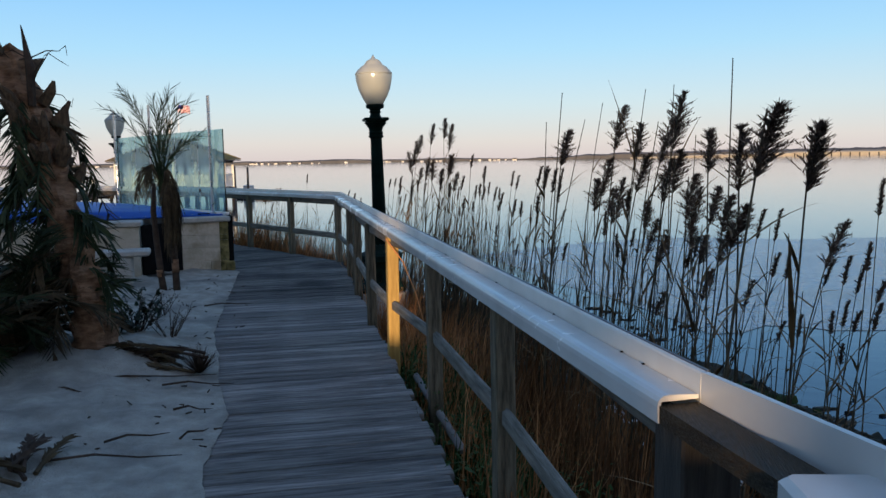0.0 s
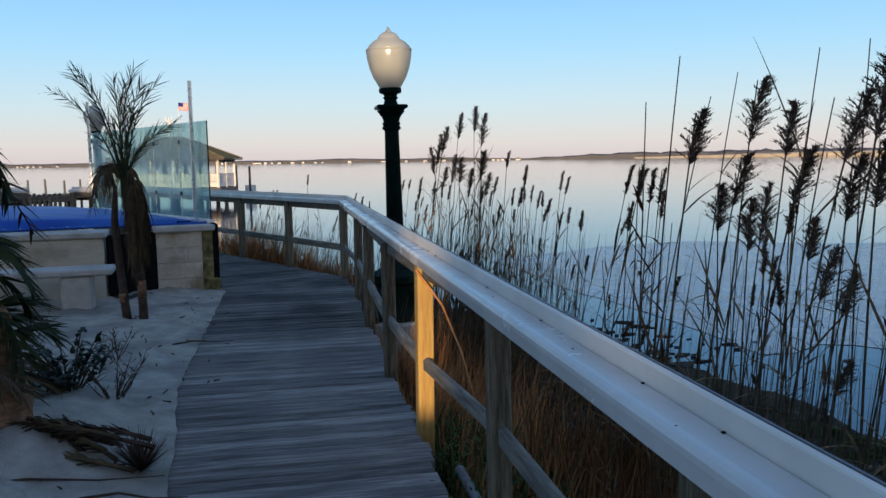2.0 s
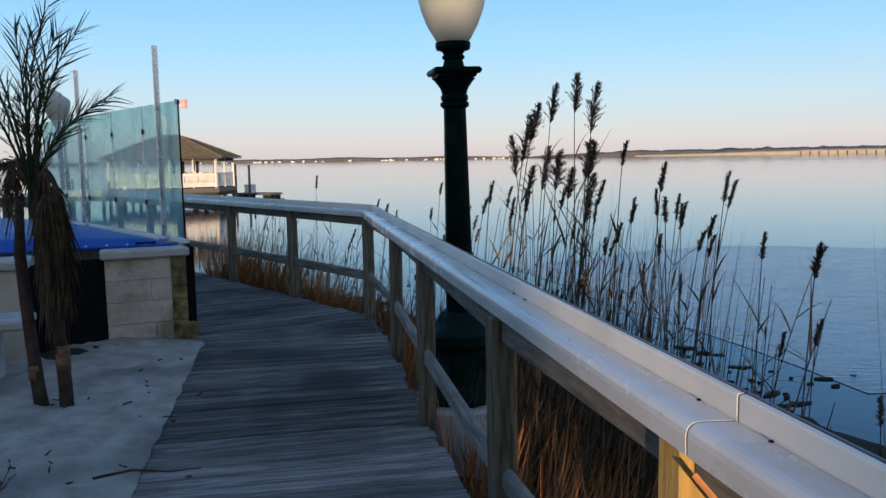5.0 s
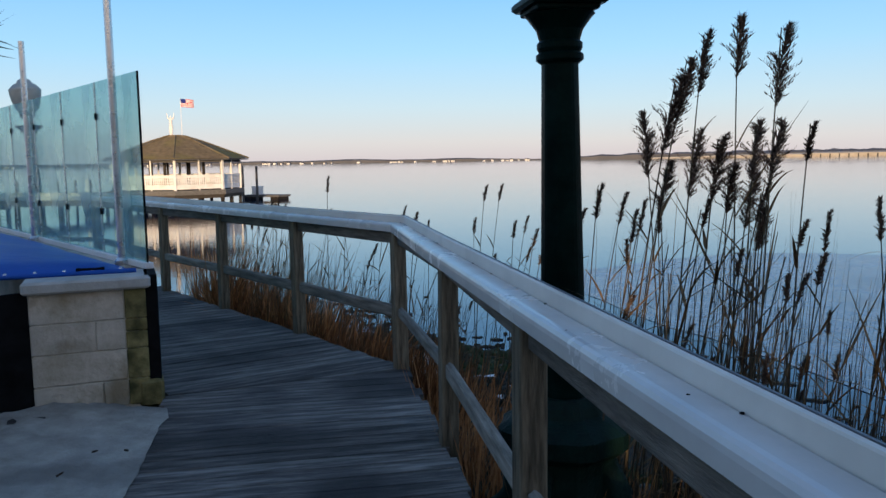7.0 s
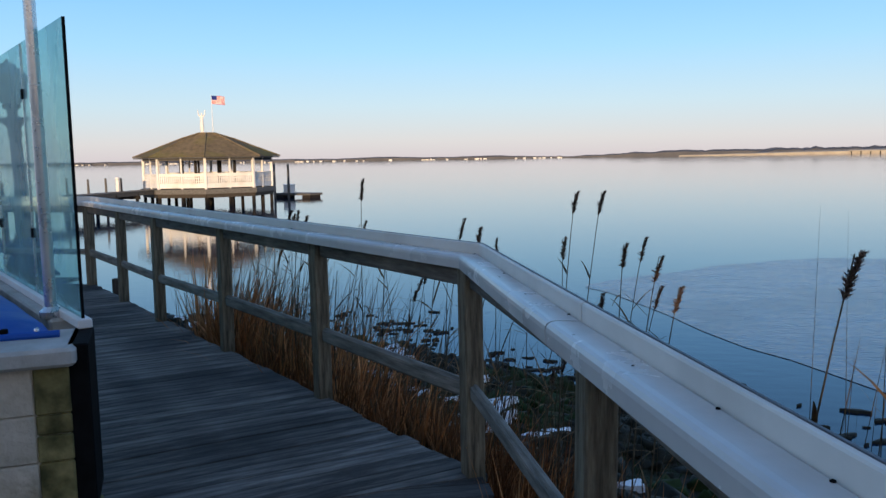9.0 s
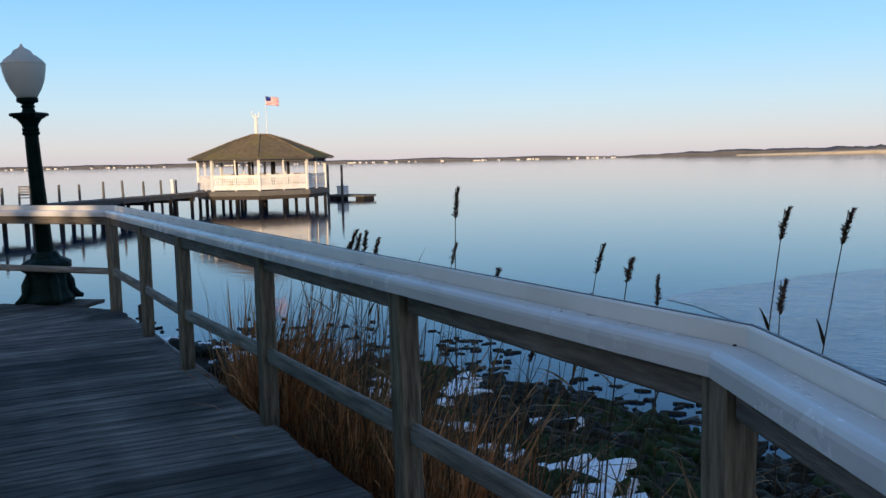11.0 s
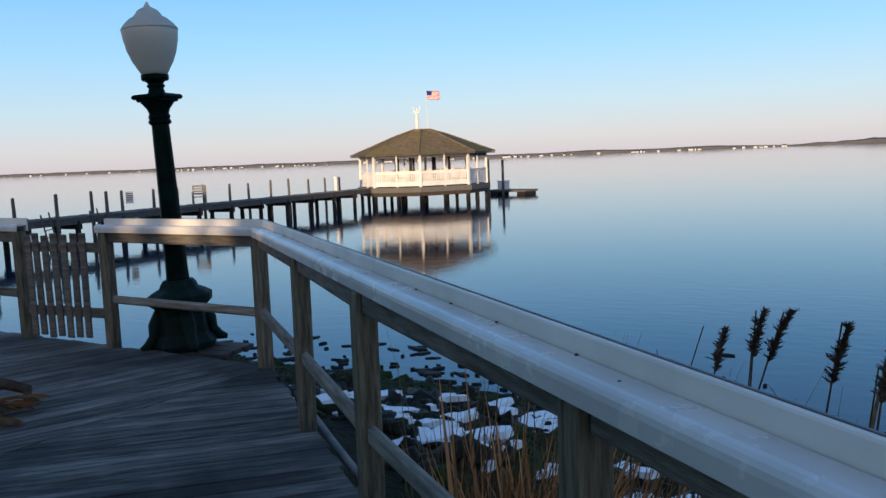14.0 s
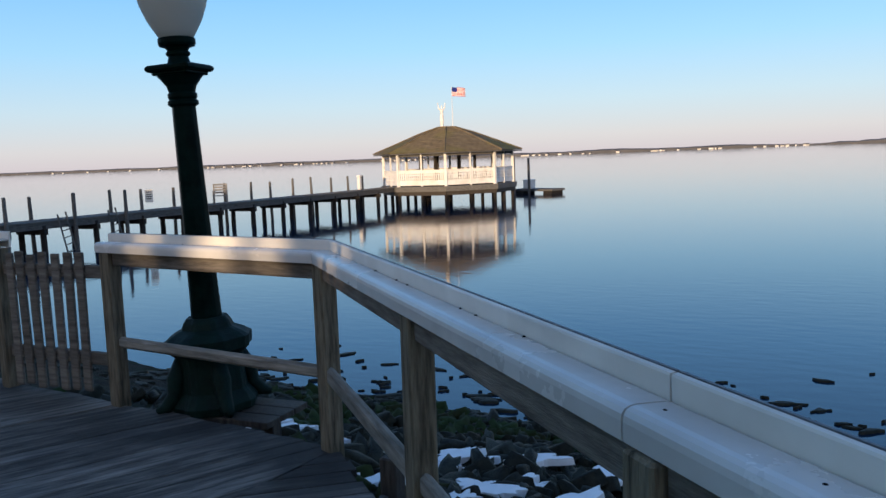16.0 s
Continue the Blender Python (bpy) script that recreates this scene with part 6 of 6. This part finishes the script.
# ---- decks: boards last ----
def deck(name, poly, ang, width=0.142, gap=0.0055, seed=0, label="", sandy=False):
    rs = random.Random(seed)
    ob = thing(name, pose(0, 0, 0, 0, 0, ang), label, "deck", kind="structure")
    c, s = math.cos(math.radians(ang)), math.sin(math.radians(ang))
    loc = [(x * c + y * s, -x * s + y * c) for x, y in poly]
    lo, hi = min(p[1] for p in loc), max(p[1] for p in loc)
    k = 0
    while lo + k * width < hi:
        y0 = lo + k * width
        strip = clip_strip(loc, y0 + gap / 2, y0 + width - gap / 2)
        k += 1
        if len(strip) < 3:
            continue
        cx, cy = sum(p[0] for p in strip) / len(strip), sum(p[1] for p in strip) / len(strip)
        e = rs.uniform(-0.02, 0.02)
        q = [(x + e - cx, y - cy) for x, y in strip]
        top = rs.uniform(-0.004, 0.0)
        inner = [(x * 0.998, y * 0.96) for x, y in q]
        n = len(q)
        sh = Shape()
        sh.add([(x, y, -0.038) for x, y in q] + [(x, y, -0.004) for x, y in q] + [(x, y, 0) for x, y in inner],
               [(i, (i + 1) % n, n + (i + 1) % n, n + i) for i in range(n)] + [(n + i, n + (i + 1) % n, 2 * n + (i + 1) % n, 2 * n + i) for i in range(n)] + [tuple(range(2 * n, 3 * n))])
        part("board", sh, deck_sandy if sandy and cy < 8.5 else deck_wood, ob, m=pose(cx, cy, top, rs.uniform(-0.3, 0.3), rs.uniform(-0.05, 0.05), 0))
    return ob


deck("floor_boardwalk", [(3.68, -4.0), (-1.95, 11.87), (-3.36, 11.02), (-1.80, 6.42), (2.0, -4.0)], 20.7, seed=1, label="weathered grey timber boardwalk dusted with sand", sandy=True)
deck("floor_terrace", [(-1.95, 11.88), (-7.72, 17.09), (-7.95, 14.95), (-3.62, 11.30), (-3.36, 11.03)], 41.0, seed=2, label="weathered grey timber boardwalk")
deck("floor_landing", [(-7.73, 17.10), (-14.0, 17.55), (-14.0, 12.0), (-9.5, 13.6), (-7.96, 14.94)], 63.0, seed=3, label="weathered grey timber landing")
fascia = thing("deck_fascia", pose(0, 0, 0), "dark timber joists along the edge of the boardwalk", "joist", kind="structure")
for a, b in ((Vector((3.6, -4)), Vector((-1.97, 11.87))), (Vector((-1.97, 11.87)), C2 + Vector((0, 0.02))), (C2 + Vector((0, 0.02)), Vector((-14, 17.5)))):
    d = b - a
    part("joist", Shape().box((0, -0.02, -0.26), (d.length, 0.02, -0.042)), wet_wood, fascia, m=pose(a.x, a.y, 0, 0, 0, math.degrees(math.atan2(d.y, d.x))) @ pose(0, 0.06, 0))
